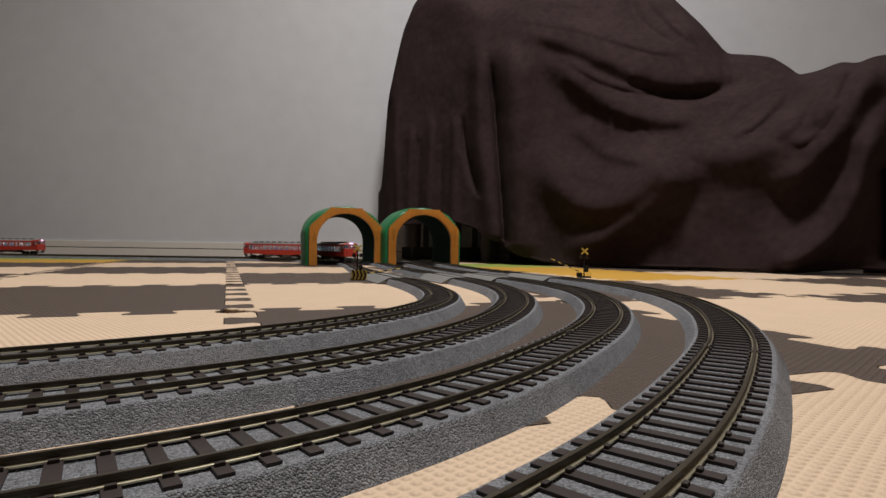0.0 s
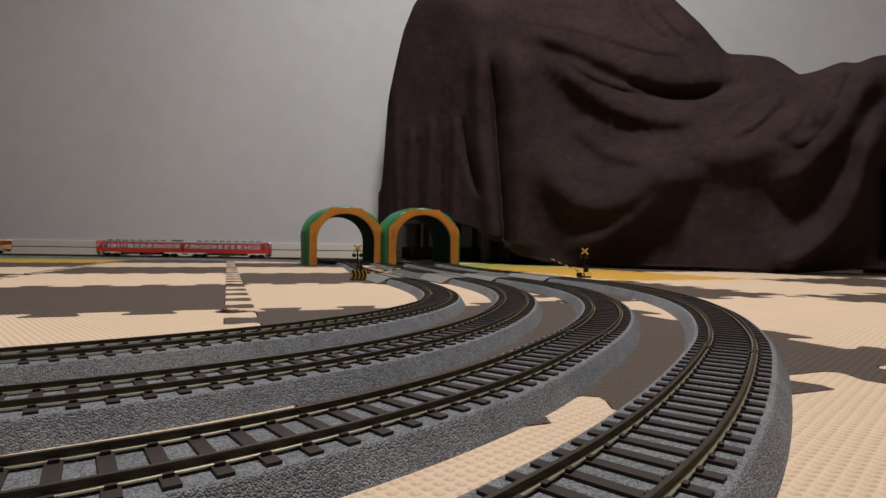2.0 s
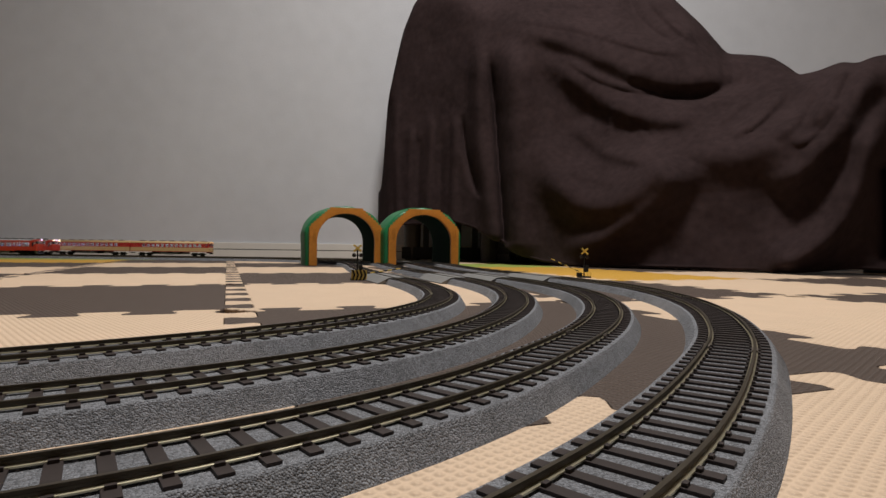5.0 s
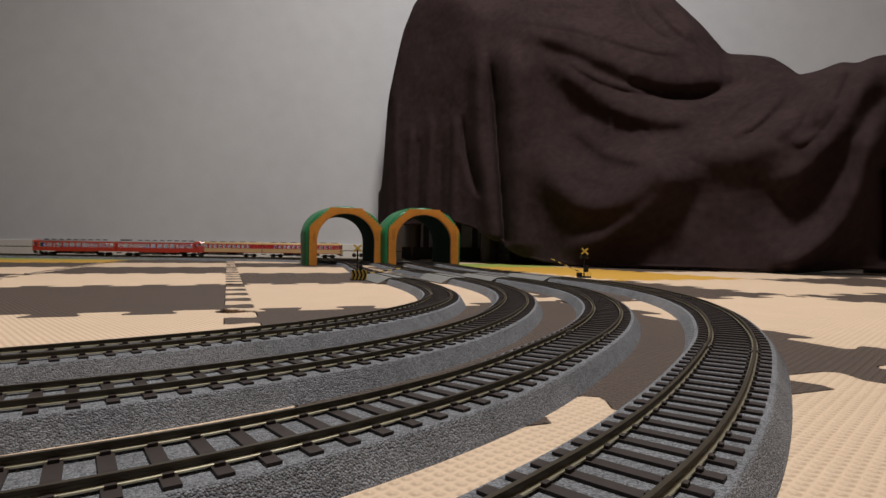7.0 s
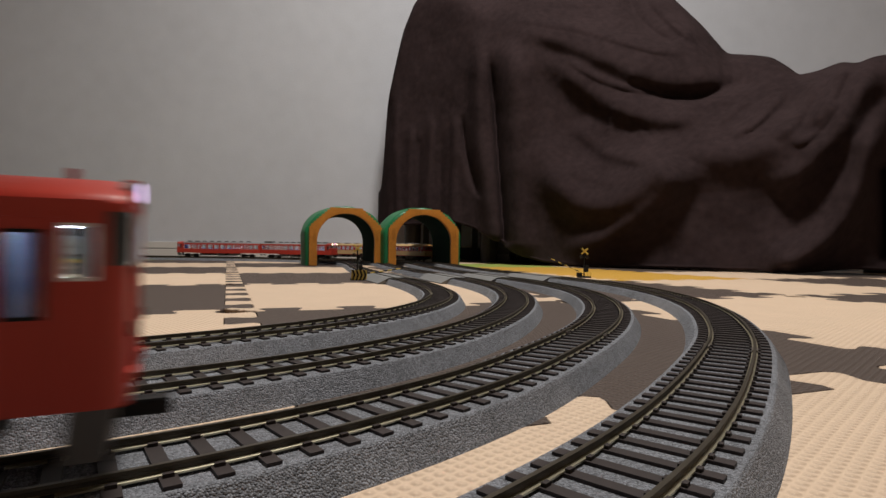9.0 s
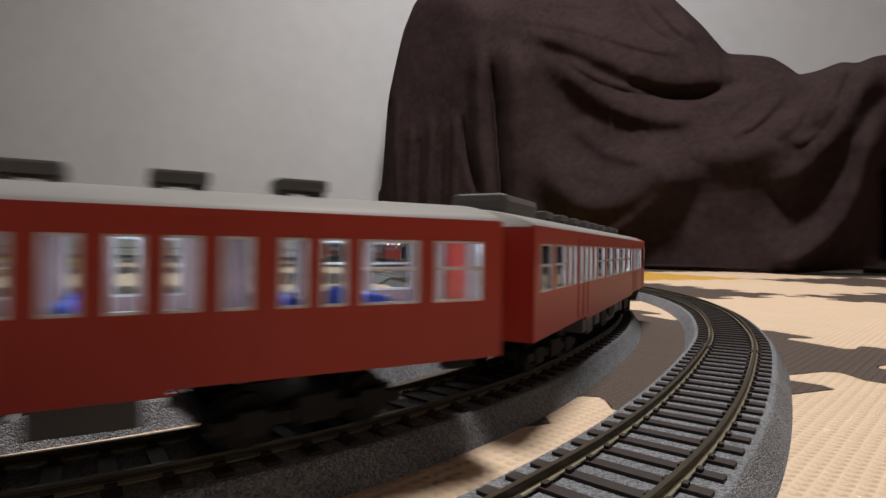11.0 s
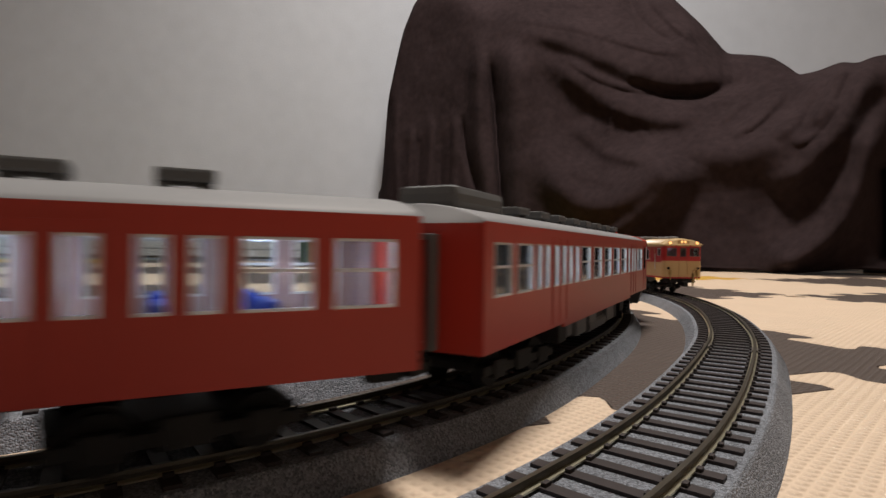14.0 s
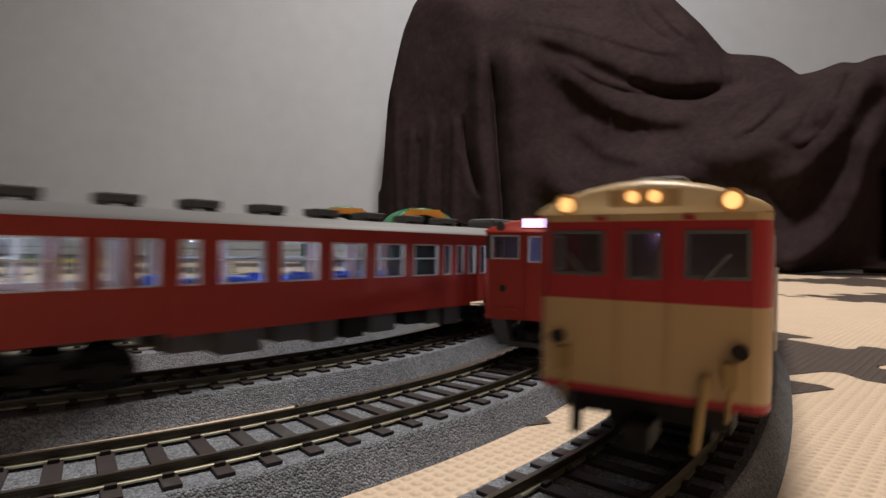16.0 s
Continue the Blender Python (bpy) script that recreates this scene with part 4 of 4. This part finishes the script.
def seats_and_lights(car, seat_mat, strip_mat, seed):
    part("cabin_floor", box(-0.130, 0.1115, -0.0168, 0.0168, SILL + 0.0008, SILL + 0.0022), M_UNDERFR, car)
    part("cabin_ceiling", box(-0.130, 0.1115, -0.0165, 0.0165, 0.0405, 0.0412), M_INNER, car)
    part("light_strip", box(-0.129, 0.108, -0.0022, 0.0022, 0.0398, 0.0404), strip_mat, car, "cool white interior light strip")
    for k in range(5):
        x = -0.112 + k * 0.050
        part("light_spot", box(x - 0.0016, x + 0.0016, -0.0018, 0.0018, 0.0390, 0.0397), M_LED, car)
    for k in range(11):
        x = -0.105 + k * 0.0182
        if any(a - 0.004 < x < b + 0.004 for a, b in DOOR_SPANS):
            continue
        for sg in (-1, 1):
            bm = bmesh.new()
            y0, y1 = sorted((sg * 0.0040, sg * 0.0160))
            add_box(bm, x - 0.0012, x + 0.0012, y0, y1, 0.0150, 0.0268, 0.0005)
            add_box(bm, x - 0.0055, x + 0.0055, y0, y1, 0.0150, 0.0200, 0.0005)
            part("seat", bm, seat_mat, car, "blue passenger seat")


def railcar_red(lights_on, tail_red, seed, tank, markers=False, coupled=False):
    car = tagged(new("railcar"), ("vermilion model diesel railcar with a roof tank and lit windows" if tank else "vermilion model diesel railcar with a grey roof and lit windows"), "railcar", group="model railcars")
    holes = [(a, b, 0.0252, 0.0382) for a, b in SIDE_WINDOWS] + [(0.1222, 0.1266, 0.0312, 0.0395), (0.1152, 0.1203, 0.0258, 0.0385)]
    for sg in (-1, 1):
        w = part("side_wall", holed_panel(-HALF, 0.128, SILL, EAVE + 0.0004, holes, sg * WIDE, sg * (WIDE - 0.0011)), M_RED, car)
        part("lining", holed_panel(-0.1315, 0.1115, SILL + 0.002, 0.0412, [h for h in holes if h[1] < 0.1115], sg * (WIDE - 0.0013), sg * (WIDE - 0.0016)), M_INNER, w,
             "pale inner lining")
        part("cab_lining", holed_panel(0.1126, 0.1276, SILL + 0.002, 0.0412, [h for h in holes if h[0] > 0.1126], sg * (WIDE - 0.0013), sg * (WIDE - 0.0016)), M_UNDERFR, w,
             "dark inner lining of the cab")
        for a, b in SIDE_WINDOWS:
            window(w, a, b, 0.0252, 0.0382, sg, M_SILVER, b - a > 0.009)
        window(w, 0.1222, 0.1266, 0.0312, 0.0395, sg, M_SILVER)
        window(w, 0.1152, 0.1203, 0.0258, 0.0385, sg, M_BLACK)
        for a, b in DOOR_SPANS + [(0.1138, 0.1217)]:
            bm = bmesh.new()
            y0, y1 = sorted((sg * (WIDE - 0.0002), sg * (WIDE + 0.00022)))
            for x in ((a, (a + b) / 2, b) if b - a > 0.01 else (a, b)):
                add_box(bm, x - 0.00025, x + 0.00025, y0, y1, SILL + 0.001, 0.0405)
            add_box(bm, a, b, y0, y1, 0.0402, 0.0407)
            part("door_edge", bm, M_RED, w, "raised edge of a sliding door")
        # lower skirt between the bogies
        y0, y1 = sorted((sg * WIDE, sg * (WIDE - 0.0011)))
        part("side_sill", box(-0.066, 0.066, y0, y1, SILL - 0.0012, SILL), M_RED, car)
    # roof with the red cap over the cab
    part("roof", roof_piece([(-HALF, 0.93), (-0.1315, 1.0), (0.1105, 1.0)]), M_ROOF, car, "light grey roof", smooth=True)
    part("roof_cap", roof_piece([(0.1105, 1.0), (0.1265, 1.0), (0.1293, 0.96), (0.1307, 0.80)]), M_RED, car, "vermilion roof over the cab", smooth=True)
    # cab front with three windows
    fh = [(-0.0156, -0.0054, 0.0332, 0.0415), (-0.0026, 0.0026, 0.0322, 0.0412), (0.0054, 0.0156, 0.0332, 0.0415)]
    front = part("cab_front", holed_panel(-0.0158, 0.0158, SILL, EAVE, fh, 0.1305, 0.1293, axis="y"), M_RED, car)
    for a, b, z0, z1 in fh:
        bm = bmesh.new()
        for q in ((a, b, z0, z0 + 0.0005), (a, b, z1 - 0.0005, z1), (a, a + 0.0005, z0, z1), (b - 0.0005, b, z0, z1)):
            add_box(bm, 0.1297, 0.1308, q[0], q[1], q[2], q[3])
        fr = part("window", bm, M_SILVER, front)
        p = part("pane", box(0.1299, 0.1301, a + 0.0005, b - 0.0005, z0 + 0.0005, z1 - 0.0005), M_GLASS, fr)
        p.visible_shadow = False
    for sg in (-1, 1):
        bm = bmesh.new()
        cols = []
        for k in range(5):
            t = math.pi / 2 * k / 4
            cols.append([bm.verts.new((0.128 + 0.0025 * math.cos(t), sg * (0.0158 + 0.0023 * math.sin(t)), z)) for z in (SILL, EAVE)])
        for a, b in zip(cols, cols[1:]):
            bm.faces.new((a[0], b[0], b[1], a[1]))
        bmesh.ops.recalc_face_normals(bm, faces=bm.faces)
        post = part("corner_post", bm, M_RED, car, smooth=True)
        bm = bmesh.new()
        cols = []
        for k in range(5):
            t = math.pi / 2 * k / 4
            cols.append([bm.verts.new((0.128 + 0.0028 * math.cos(t), sg * (0.0156 + 0.0027 * math.sin(t)), z)) for z in (0.0334, 0.0413)])
        for a, b in zip(cols, cols[1:]):
            bm.faces.new((a[0], b[0], b[1], a[1]))
        part("corner_window", bm, M_CORNERGLASS, post, "dark wrap-round corner window", smooth=True)
        part("tail_light", tube((0.1303, sg * 0.0112, 0.0232), (0.1313, sg * 0.0112, 0.0232), 0.0012, 14),
             M_TAILRED if tail_red else M_LENS, car, "lit red tail light" if tail_red else "unlit red tail light")
        part("marker_light", tube((0.1293, sg * 0.0122, 0.0445), (0.1311, sg * 0.0122, 0.0445), 0.0017, 14), M_VENT if not markers else M_MARKER, car)
        y0, y1 = sorted((sg * 0.0036, sg * 0.0041))
        part("gangway_edge", box(0.1305, 0.131, y0, y1, SILL + 0.001, EAVE), M_RED, car)
        part("step", box(0.1305, 0.1313, sg * 0.0095 - 0.003, sg * 0.0095 + 0.003, 0.0150, 0.0165), M_RED, car)
        y0, y1 = sorted((sg * 0.0100, sg * 0.0155))
        bm = bmesh.new()
        vs = []
        for z, xa, ya, yb in ((SILL, 0.129, 0.0105, 0.0160), (0.0035, 0.1275, 0.0090, 0.0135)):
            vs.append([bm.verts.new((xa, sg * ya, z)), bm.verts.new((xa, sg * yb, z)), bm.verts.new((xa - 0.006, sg * yb, z)),
                       bm.verts.new((xa - 0.006, sg * ya, z))])
        for q in range(4):
            bm.faces.new((vs[0][q], vs[0][(q + 1) % 4], vs[1][(q + 1) % 4], vs[1][q]))
        bm.faces.new(vs[0])
        bm.faces.new(vs[1])
        bmesh.ops.recalc_face_normals(bm, faces=bm.faces)
        part("snowplough", bm, M_UNDERGREY, car, "grey snowplough plate")
    part("plough_bar", box(0.1235, 0.1275, -0.0100, 0.0100, 0.0028, 0.0048, 0.0004), M_UNDERGREY, car)
    head = part("headlight_box", box(0.1290, 0.1311, -0.0050, 0.0050, 0.0436, 0.0474, 0.0004), M_RED, car)
    part("headlight", box(0.1310, 0.13125, -0.0044, 0.0044, 0.0441, 0.0470), M_HEAD if lights_on else M_SIGNWHITE, head,
         "bright white headlight" if lights_on else "unlit headlight pair")
    part("coupler", box(0.126, 0.1365, -0.0018, 0.0018, 0.0065, 0.0095, 0.0005), M_BLACK, car)
    part("coupler", box(-0.1365, -0.128, -0.0018, 0.0018, 0.0065, 0.0095, 0.0005), M_BLACK, car)
    if coupled:
        bm = bmesh.new()
        for k in range(4):
            add_box(bm, 0.1306 + k * 0.0013, 0.1316 + k * 0.0013, -0.0052, 0.0052, SILL + 0.0005, 0.0398, 0.0003)
        part("gangway_bellows", bm, M_BLACK, car, "black folded bellows before the cab door")
    # cab inside
    part("cab_bulkhead", box(0.1118, 0.1124, -0.0162, 0.0162, SILL, 0.0412), M_BULKHEAD, car, "dark blue cab bulkhead")
    part("cab_locker", box(0.0955 if seed == 3 else 0.1010, 0.1116, -0.0035, 0.0035, SILL + 0.003, 0.0385, 0.0004), M_CABBLUE, car, "blue locker behind the cab")
    part("cab_console", box(0.1230, 0.1275, -0.0150, 0.0150, SILL + 0.002, 0.0300), M_VENT, car)
    part("cab_lamp", box(0.1180, 0.1205, 0.0060, 0.0085, 0.0395, 0.0405), M_LED, car)
    part("cab_floor", box(0.1138, 0.1293, -0.0160, 0.0160, SILL + 0.0008, SILL + 0.0018), M_UNDERFR, car)
    # gangway end
    part("end_wall", holed_panel(-0.0175, 0.0175, SILL, EAVE, [(-0.0050, 0.0050, 0.0145, 0.0385)], -HALF, -HALF + 0.001, axis="y"), M_RED, car)
    bm = bmesh.new()
    for q in ((-0.0066, -0.0050, 0.0130, 0.0400), (0.0050, 0.0066, 0.0130, 0.0400), (-0.0050, 0.0050, 0.0386, 0.0400)):
        add_box(bm, -HALF - 0.0032, -HALF, q[0], q[1], q[2], q[3], 0.0003)
    part("gangway", bm, M_VENT, car, "grey folding gangway")
    part("end_door", box(-HALF + 0.0003, -HALF + 0.0008, -0.0050, 0.0050, 0.0145, 0.0385), M_RED, car, "vermilion gangway door")
    part("end_lining", holed_panel(-0.0165, 0.0165, SILL + 0.002, 0.0412, [(-0.0050, 0.0050, 0.0145, 0.0385)], -0.1317, -0.1313, axis="y"), M_INNER, car)
    # roof gear
    for k in range(9):
        x = 0.0965 - k * 0.0235
        if tank and x < -0.080:
            continue
        bm = box(x - 0.0052, x + 0.0052, -0.0046, 0.0046, CROWN + 0.0008, CROWN + 0.0034, 0.0006)
        for dx in (-0.0036, 0.0036):
            add_box(bm, x + dx - 0.0012, x + dx + 0.0012, -0.0034, 0.0034, CROWN - 0.0006, CROWN + 0.0009)
        part("ventilator", bm, M_VENT, car, "dark grey box ventilator")
    part("horn", tube((0.121, 0, CROWN - 0.0005), (0.121, 0, CROWN + 0.0018), 0.0008, 10), M_RED, car)
    if tank:
        bm = box(-0.128, -0.097, -0.0085, 0.0085, CROWN - 0.0015, CROWN + 0.0048, 0.0022)
        part("water_tank", bm, M_VENT, car, "grey rounded roof tank")
    seats_and_lights(car, M_SEAT, M_LEDDIM, seed)
    underfloor(car, seed)
    for x in (-0.09, 0.09):
        bogie(car, x)
    return car


CREAM_WINDOWS = [(0.0965 - 0.0158 * k, 0.0965 - 0.0158 * k + 0.0095) for k in range(13)]


def railcar_cream(lights_on, seed):
    car = tagged(new("express_railcar"), "cream and crimson model express railcar with a grey roof gear", "railcar", group="model railcars")
    bands = (0.0140, 0.0268, 0.0408)
    mats = [M_CRIMSON, M_CREAM, M_CRIMSON, M_CREAM]
    holes = [(a, b, 0.0285, 0.0385) for a, b in CREAM_WINDOWS] + [(0.1215, 0.1275, 0.0325, 0.0392)]
    for sg in (-1, 1):
        w = part("side_wall", holed_panel(-HALF, 0.1288, SILL, EAVE + 0.0004, holes, sg * WIDE, sg * (WIDE - 0.0011), bands=bands), mats, car)
        part("lining", holed_panel(-0.1315, 0.1115, SILL + 0.002, 0.0412, [h for h in holes if h[1] < 0.1115], sg * (WIDE - 0.0013), sg * (WIDE - 0.0016)), M_INNER, w,
             "pale inner lining")
        for a, b in CREAM_WINDOWS:
            window(w, a, b, 0.0285, 0.0385, sg, M_SILVER)
        window(w, 0.1215, 0.1275, 0.0325, 0.0392, sg, M_SILVER)
        for x in (0.1080, 0.1165, -0.1120, -0.1205):
            y0, y1 = sorted((sg * (WIDE - 0.0002), sg * (WIDE + 0.0002)))
            part("door_edge", box(x - 0.0002, x + 0.0002, y0, y1, SILL + 0.001, 0.0405), M_CREAM, w)
        part("handrail", tube((0.1183, sg * 0.0186, 0.020), (0.1183, sg * 0.0186, 0.034), 0.0003, 6), M_SILVER, car)
    part("roof", roof_piece([(-HALF, 1.16), (-0.1315, 1.25), (0.1240, 1.25)]), M_CREAM, car, "cream painted roof", smooth=True)
    part("roof_cap", roof_piece([(0.1240, 1.25), (0.1285, 1.23), (0.1315, 1.17), (0.1330, 1.06), (0.1336, 0.90)]), M_CREAM, car, "cream domed cab roof", smooth=True)
    fh = [(-0.0153, -0.0062, 0.0322, 0.0398), (-0.0028, 0.0028, 0.0318, 0.0398), (0.0062, 0.0153, 0.0322, 0.0398)]
    front = part("cab_front", holed_panel(-0.0156, 0.0156, SILL, EAVE, fh, 0.1335, 0.1320, axis="y", bands=(0.0138, 0.0282, 0.0413)), mats, car,
                 "cream cab front with a crimson window band")
    for a, b, z0, z1 in fh:
        bm = bmesh.new()
        for q in ((a, b, z0, z0 + 0.0006), (a, b, z1 - 0.0006, z1), (a, a + 0.0006, z0, z1), (b - 0.0006, b, z0, z1)):
            add_box(bm, 0.1326, 0.1338, q[0], q[1], q[2], q[3], 0.0001)
        fr = part("window", bm, M_VENT, front, "grey rubber-framed cab window")
        p = part("pane", box(0.1328, 0.1330, a + 0.0006, b - 0.0006, z0 + 0.0006, z1 - 0.0006), M_GLASS, fr)
        p.visible_shadow = False
    for sg in (-1, 1):
        bm = bmesh.new()
        zs = [SILL, 0.0138, 0.0282, 0.0413, EAVE]
        cols = []
        for k in range(6):
            t = math.pi / 2 * k / 5
            cols.append([bm.verts.new((0.1288 + 0.0047 * math.cos(t), sg * (0.0156 + 0.0025 * math.sin(t)), z)) for z in zs])
        for a, b in zip(cols, cols[1:]):
            for q in range(4):
                f = bm.faces.new((a[q], b[q], b[q + 1], a[q + 1]))
                f.material_index = q
        bmesh.ops.recalc_face_normals(bm, faces=bm.faces)
        part("corner_post", bm, mats, car, smooth=True)
        hb = part("headlight_bezel", tube((0.1300, sg * 0.0127, 0.0442), (0.1342, sg * 0.0127, 0.0442), 0.0019, 20), M_CREAM, car)
        part("headlight", tube((0.1342, sg * 0.0127, 0.0442), (0.1345, sg * 0.0127, 0.0442), 0.00125, 18),
             M_HEADWARM if lights_on else M_SIGNWHITE, hb, "warm glowing headlight")
        part("tail_light", tube((0.1335, sg * 0.0140, 0.0215), (0.1345, sg * 0.0140, 0.0215), 0.0012, 14), M_LENS, car, "dark tail light")
        part("marker", box(0.1336, 0.1342, sg * 0.0068 - 0.0008, sg * 0.0068 + 0.0008, 0.0414, 0.0421), M_CRIMSON, car)
        part("jumper_hook", tube((0.1345, sg * 0.0128, 0.0165), (0.1352, sg * 0.0125, 0.0112), 0.0004, 8), M_HOOK, car, "brass-coloured jumper cable")
        part("hook_head", box(0.1335, 0.1355, sg * 0.0128 - 0.0010, sg * 0.0128 + 0.0010, 0.0160, 0.0200, 0.0003), M_HOOK, car)
        part("wiper", tube((0.1341, sg * 0.0090, 0.0320), (0.1341, sg * 0.0125, 0.0362), 0.00035, 6), M_VENT, car)
        y0, y1 = sorted((sg * 0.0037, sg * 0.0041))
        part("door_edge", box(0.1335, 0.1339, y0, y1, SILL + 0.0016, 0.0282), M_CREAM, front)
        part("door_edge", box(0.1335, 0.1339, y0, y1, 0.0282, 0.0413), M_CRIMSON, front)
    part("air_hose", tube((0.1345, 0.0095, 0.0175), (0.1352, 0.0082, 0.0060), 0.0007, 8), M_HOOK, car, "hanging yellow hose")
    sign = part("sign_box", box(0.1325, 0.1340, -0.0056, 0.0056, 0.0436, 0.0466, 0.0003), M_CREAM, car)
    for y in (-0.0017, 0.0017):
        part("sign_lamp", tube((0.1340, y, 0.0452), (0.1344, y, 0.0452), 0.00095, 14), M_HEADWARM if lights_on else M_SIGNWHITE, sign)
    part("snow_guard", box(0.1220, 0.1310, -0.0130, 0.0130, 0.0085, SILL, 0.0006), M_UNDERFR, car)
    part("brake_pipe", tube((0.1320, -0.011, 0.0125), (0.1325, -0.011, 0.0050), 0.0010, 8), M_BLACK, car)
    part("coupler", box(0.128, 0.1385, -0.0022, 0.0022, 0.0055, 0.0095, 0.0005), M_BLACK, car)
    part("coupler", box(-0.1365, -0.128, -0.0018, 0.0018, 0.0065, 0.0095, 0.0005), M_BLACK, car)
    part("cab_bulkhead", box(0.1060, 0.1068, -0.0168, 0.0168, SILL, 0.0412), M_INNER, car)
    part("cab_console", box(0.1250, 0.1310, -0.0150, 0.0150, SILL + 0.002, 0.0312), M_UNDERFR, car)
    part("end_wall", holed_panel(-0.0175, 0.0175, SILL, EAVE, [(-0.0050, 0.0050, 0.0145, 0.0385)], -HALF, -HALF + 0.001, axis="y", bands=bands), mats, car)
    for k in range(6):
        x = 0.070 - k * 0.034
        part("cooler", box(x - 0.009, x + 0.009, -0.0080, 0.0080, CROWN - 0.0002, CROWN + 0.0035, 0.0010), M_ROOF, car, "grey roof cooler")
    part("front_cooler", box(0.096, 0.118, -0.0045, 0.0045, CROWN - 0.0002, CROWN + 0.0030, 0.0012), M_ROOF, car)
    seats_and_lights(car, M_SEAT, M_LEDVIO, seed)
    underfloor(car, seed)
    for x in (-0.09, 0.09):
        bogie(car, x)
    return car


# trains, each from its leading car; +1: the cab leads in the sense of the line, -1: the cab trails
PITCH = 0.2715


class Train:
    def __init__(self, line, cars, head, sense, lift=0.0014):
        """cars: (object, way) from the head back; head: rows of (seconds, s of the leading end); sense: +1 with s, -1 against it; lift: of the body on its bogies."""
        self.line, self.cars, self.head, self.sense, self.lift = line, cars, head, sense, lift

    def head_at(self, t):
        h = np.array(self.head)
        if t <= h[0, 0]:
            v = (h[1, 1] - h[0, 1]) / (h[1, 0] - h[0, 0])
            return h[0, 1] + v * (t - h[0, 0])
        if t >= h[-1, 0]:
            v = (h[-1, 1] - h[-2, 1]) / (h[-1, 0] - h[-2, 0])
            return h[-1, 1] + v * (t - h[-1, 0])
        m = np.gradient(h[:, 1], h[:, 0])
        i = min(int(np.searchsorted(h[:, 0], t, side="right")) - 1, len(h) - 2)
        dt = h[i + 1, 0] - h[i, 0]
        u = (t - h[i, 0]) / dt
        return ((2 * u ** 3 - 3 * u * u + 1) * h[i, 1] + (u ** 3 - 2 * u * u + u) * dt * m[i]
                + (-2 * u ** 3 + 3 * u * u) * h[i + 1, 1] + (u ** 3 - u * u) * dt * m[i + 1])

    def key(self):
        for k, (car, way) in enumerate(self.cars):
            rows, turns = [], {b: [] for b in car.children if b.name.startswith("bogie")}
            for q in range(0, 161):
                t = q / 10
                c = self.head_at(t) - self.sense * (HALF + 0.003 + k * PITCH)
                d = way * self.sense
                a, b = self.line.at(c + d * 0.09), self.line.at(c - d * 0.09)
                h = math.atan2(a[1] - b[1], a[0] - b[0])
                m = (a + b) / 2
                rows.append((t, pose(m[0], m[1], RAIL_Z + self.lift, 0, 0, math.degrees(h))))
                for g in turns:
                    hs = self.line.heading(c + d * g.location.x if not turns[g] else c + d * turns[g][0][1].translation.x)
                    if d < 0:
                        hs += math.pi
                    dh = (hs - h + math.pi) % (2 * math.pi) - math.pi
                    x = turns[g][0][1].translation.x if turns[g] else g.location.x
                    if q % 2 == 0:
                        turns[g].append((t, pose(x, 0, -self.lift, 0, 0, math.degrees(dh))))
            walk(car, rows)
            for g, r in turns.items():
                walk(g, r)


def trains():
    first, second, third, outer = LINES
    a = [(railcar_red(True, False, 1, True), 1), (railcar_red(True, True, 2, False, coupled=True), -1),
         (railcar_red(True, False, 3, True, coupled=True), 1), (railcar_red(True, False, 4, False), -1)]
    r = [(railcar_red(True, False, 5, True), 1), (railcar_red(True, False, 6, False), -1)]
    c = [(railcar_red(True, False, 7, True, True), 1), (railcar_red(False, True, 8, False), -1)]
    b = [(railcar_cream(True, 9), 1), (railcar_cream(False, 10), -1)]
    return [Train(third, a, A_HEAD, 1), Train(first, r, R_HEAD, 1), Train(second, c, C_HEAD, -1), Train(outer, b, B_HEAD, -1, 0.0016)]


# seconds, and where the leading end is along its line
A_HEAD = [(0.0, -0.71), (0.9, -0.545), (3.0, 0.0218), (5.0, 0.8036), (7.0, 1.7953), (8.2, 2.3114), (9.0, 2.4805), (9.2, 2.5135), (10.3, 2.702), (11.5, 2.9095), (12.0, 3.001), (12.5, 3.080), (13.0, 3.1655), (13.5, 3.2565), (14.0, 3.342), (14.5, 3.4245), (15.0, 3.5175), (15.5, 3.593), (16.0, 3.677)]
R_HEAD = [(0.0, 3.99), (0.9, 4.173), (1.5, 4.313), (2.1, 4.471), (3.0, 4.696), (3.6, 4.834), (4.6, 5.066), (10.0, 6.266), (16.0, 7.516)]
C_HEAD = [(0.0, 6.0594), (4.0, 5.1394), (7.0, 4.4394), (8.1, 4.1854), (9.0, 3.9794), (12.0, 3.2194), (15.0, 2.4854), (15.5, 2.3784), (15.7, 2.3364), (16.0, 2.2714)]
B_HEAD = [(0.0, 6.2877), (2.4, 5.7247), (4.1, 5.3287), (6.7, 4.7387), (7.0, 4.6737), (9.0, 4.2677), (12.0, 3.5877), (14.5, 3.0127), (15.3, 2.8437), (15.6, 2.7757), (16.0, 2.6777)]

TRAINS = trains()


def motions():
    for t in TRAINS:
        t.key()


motions()
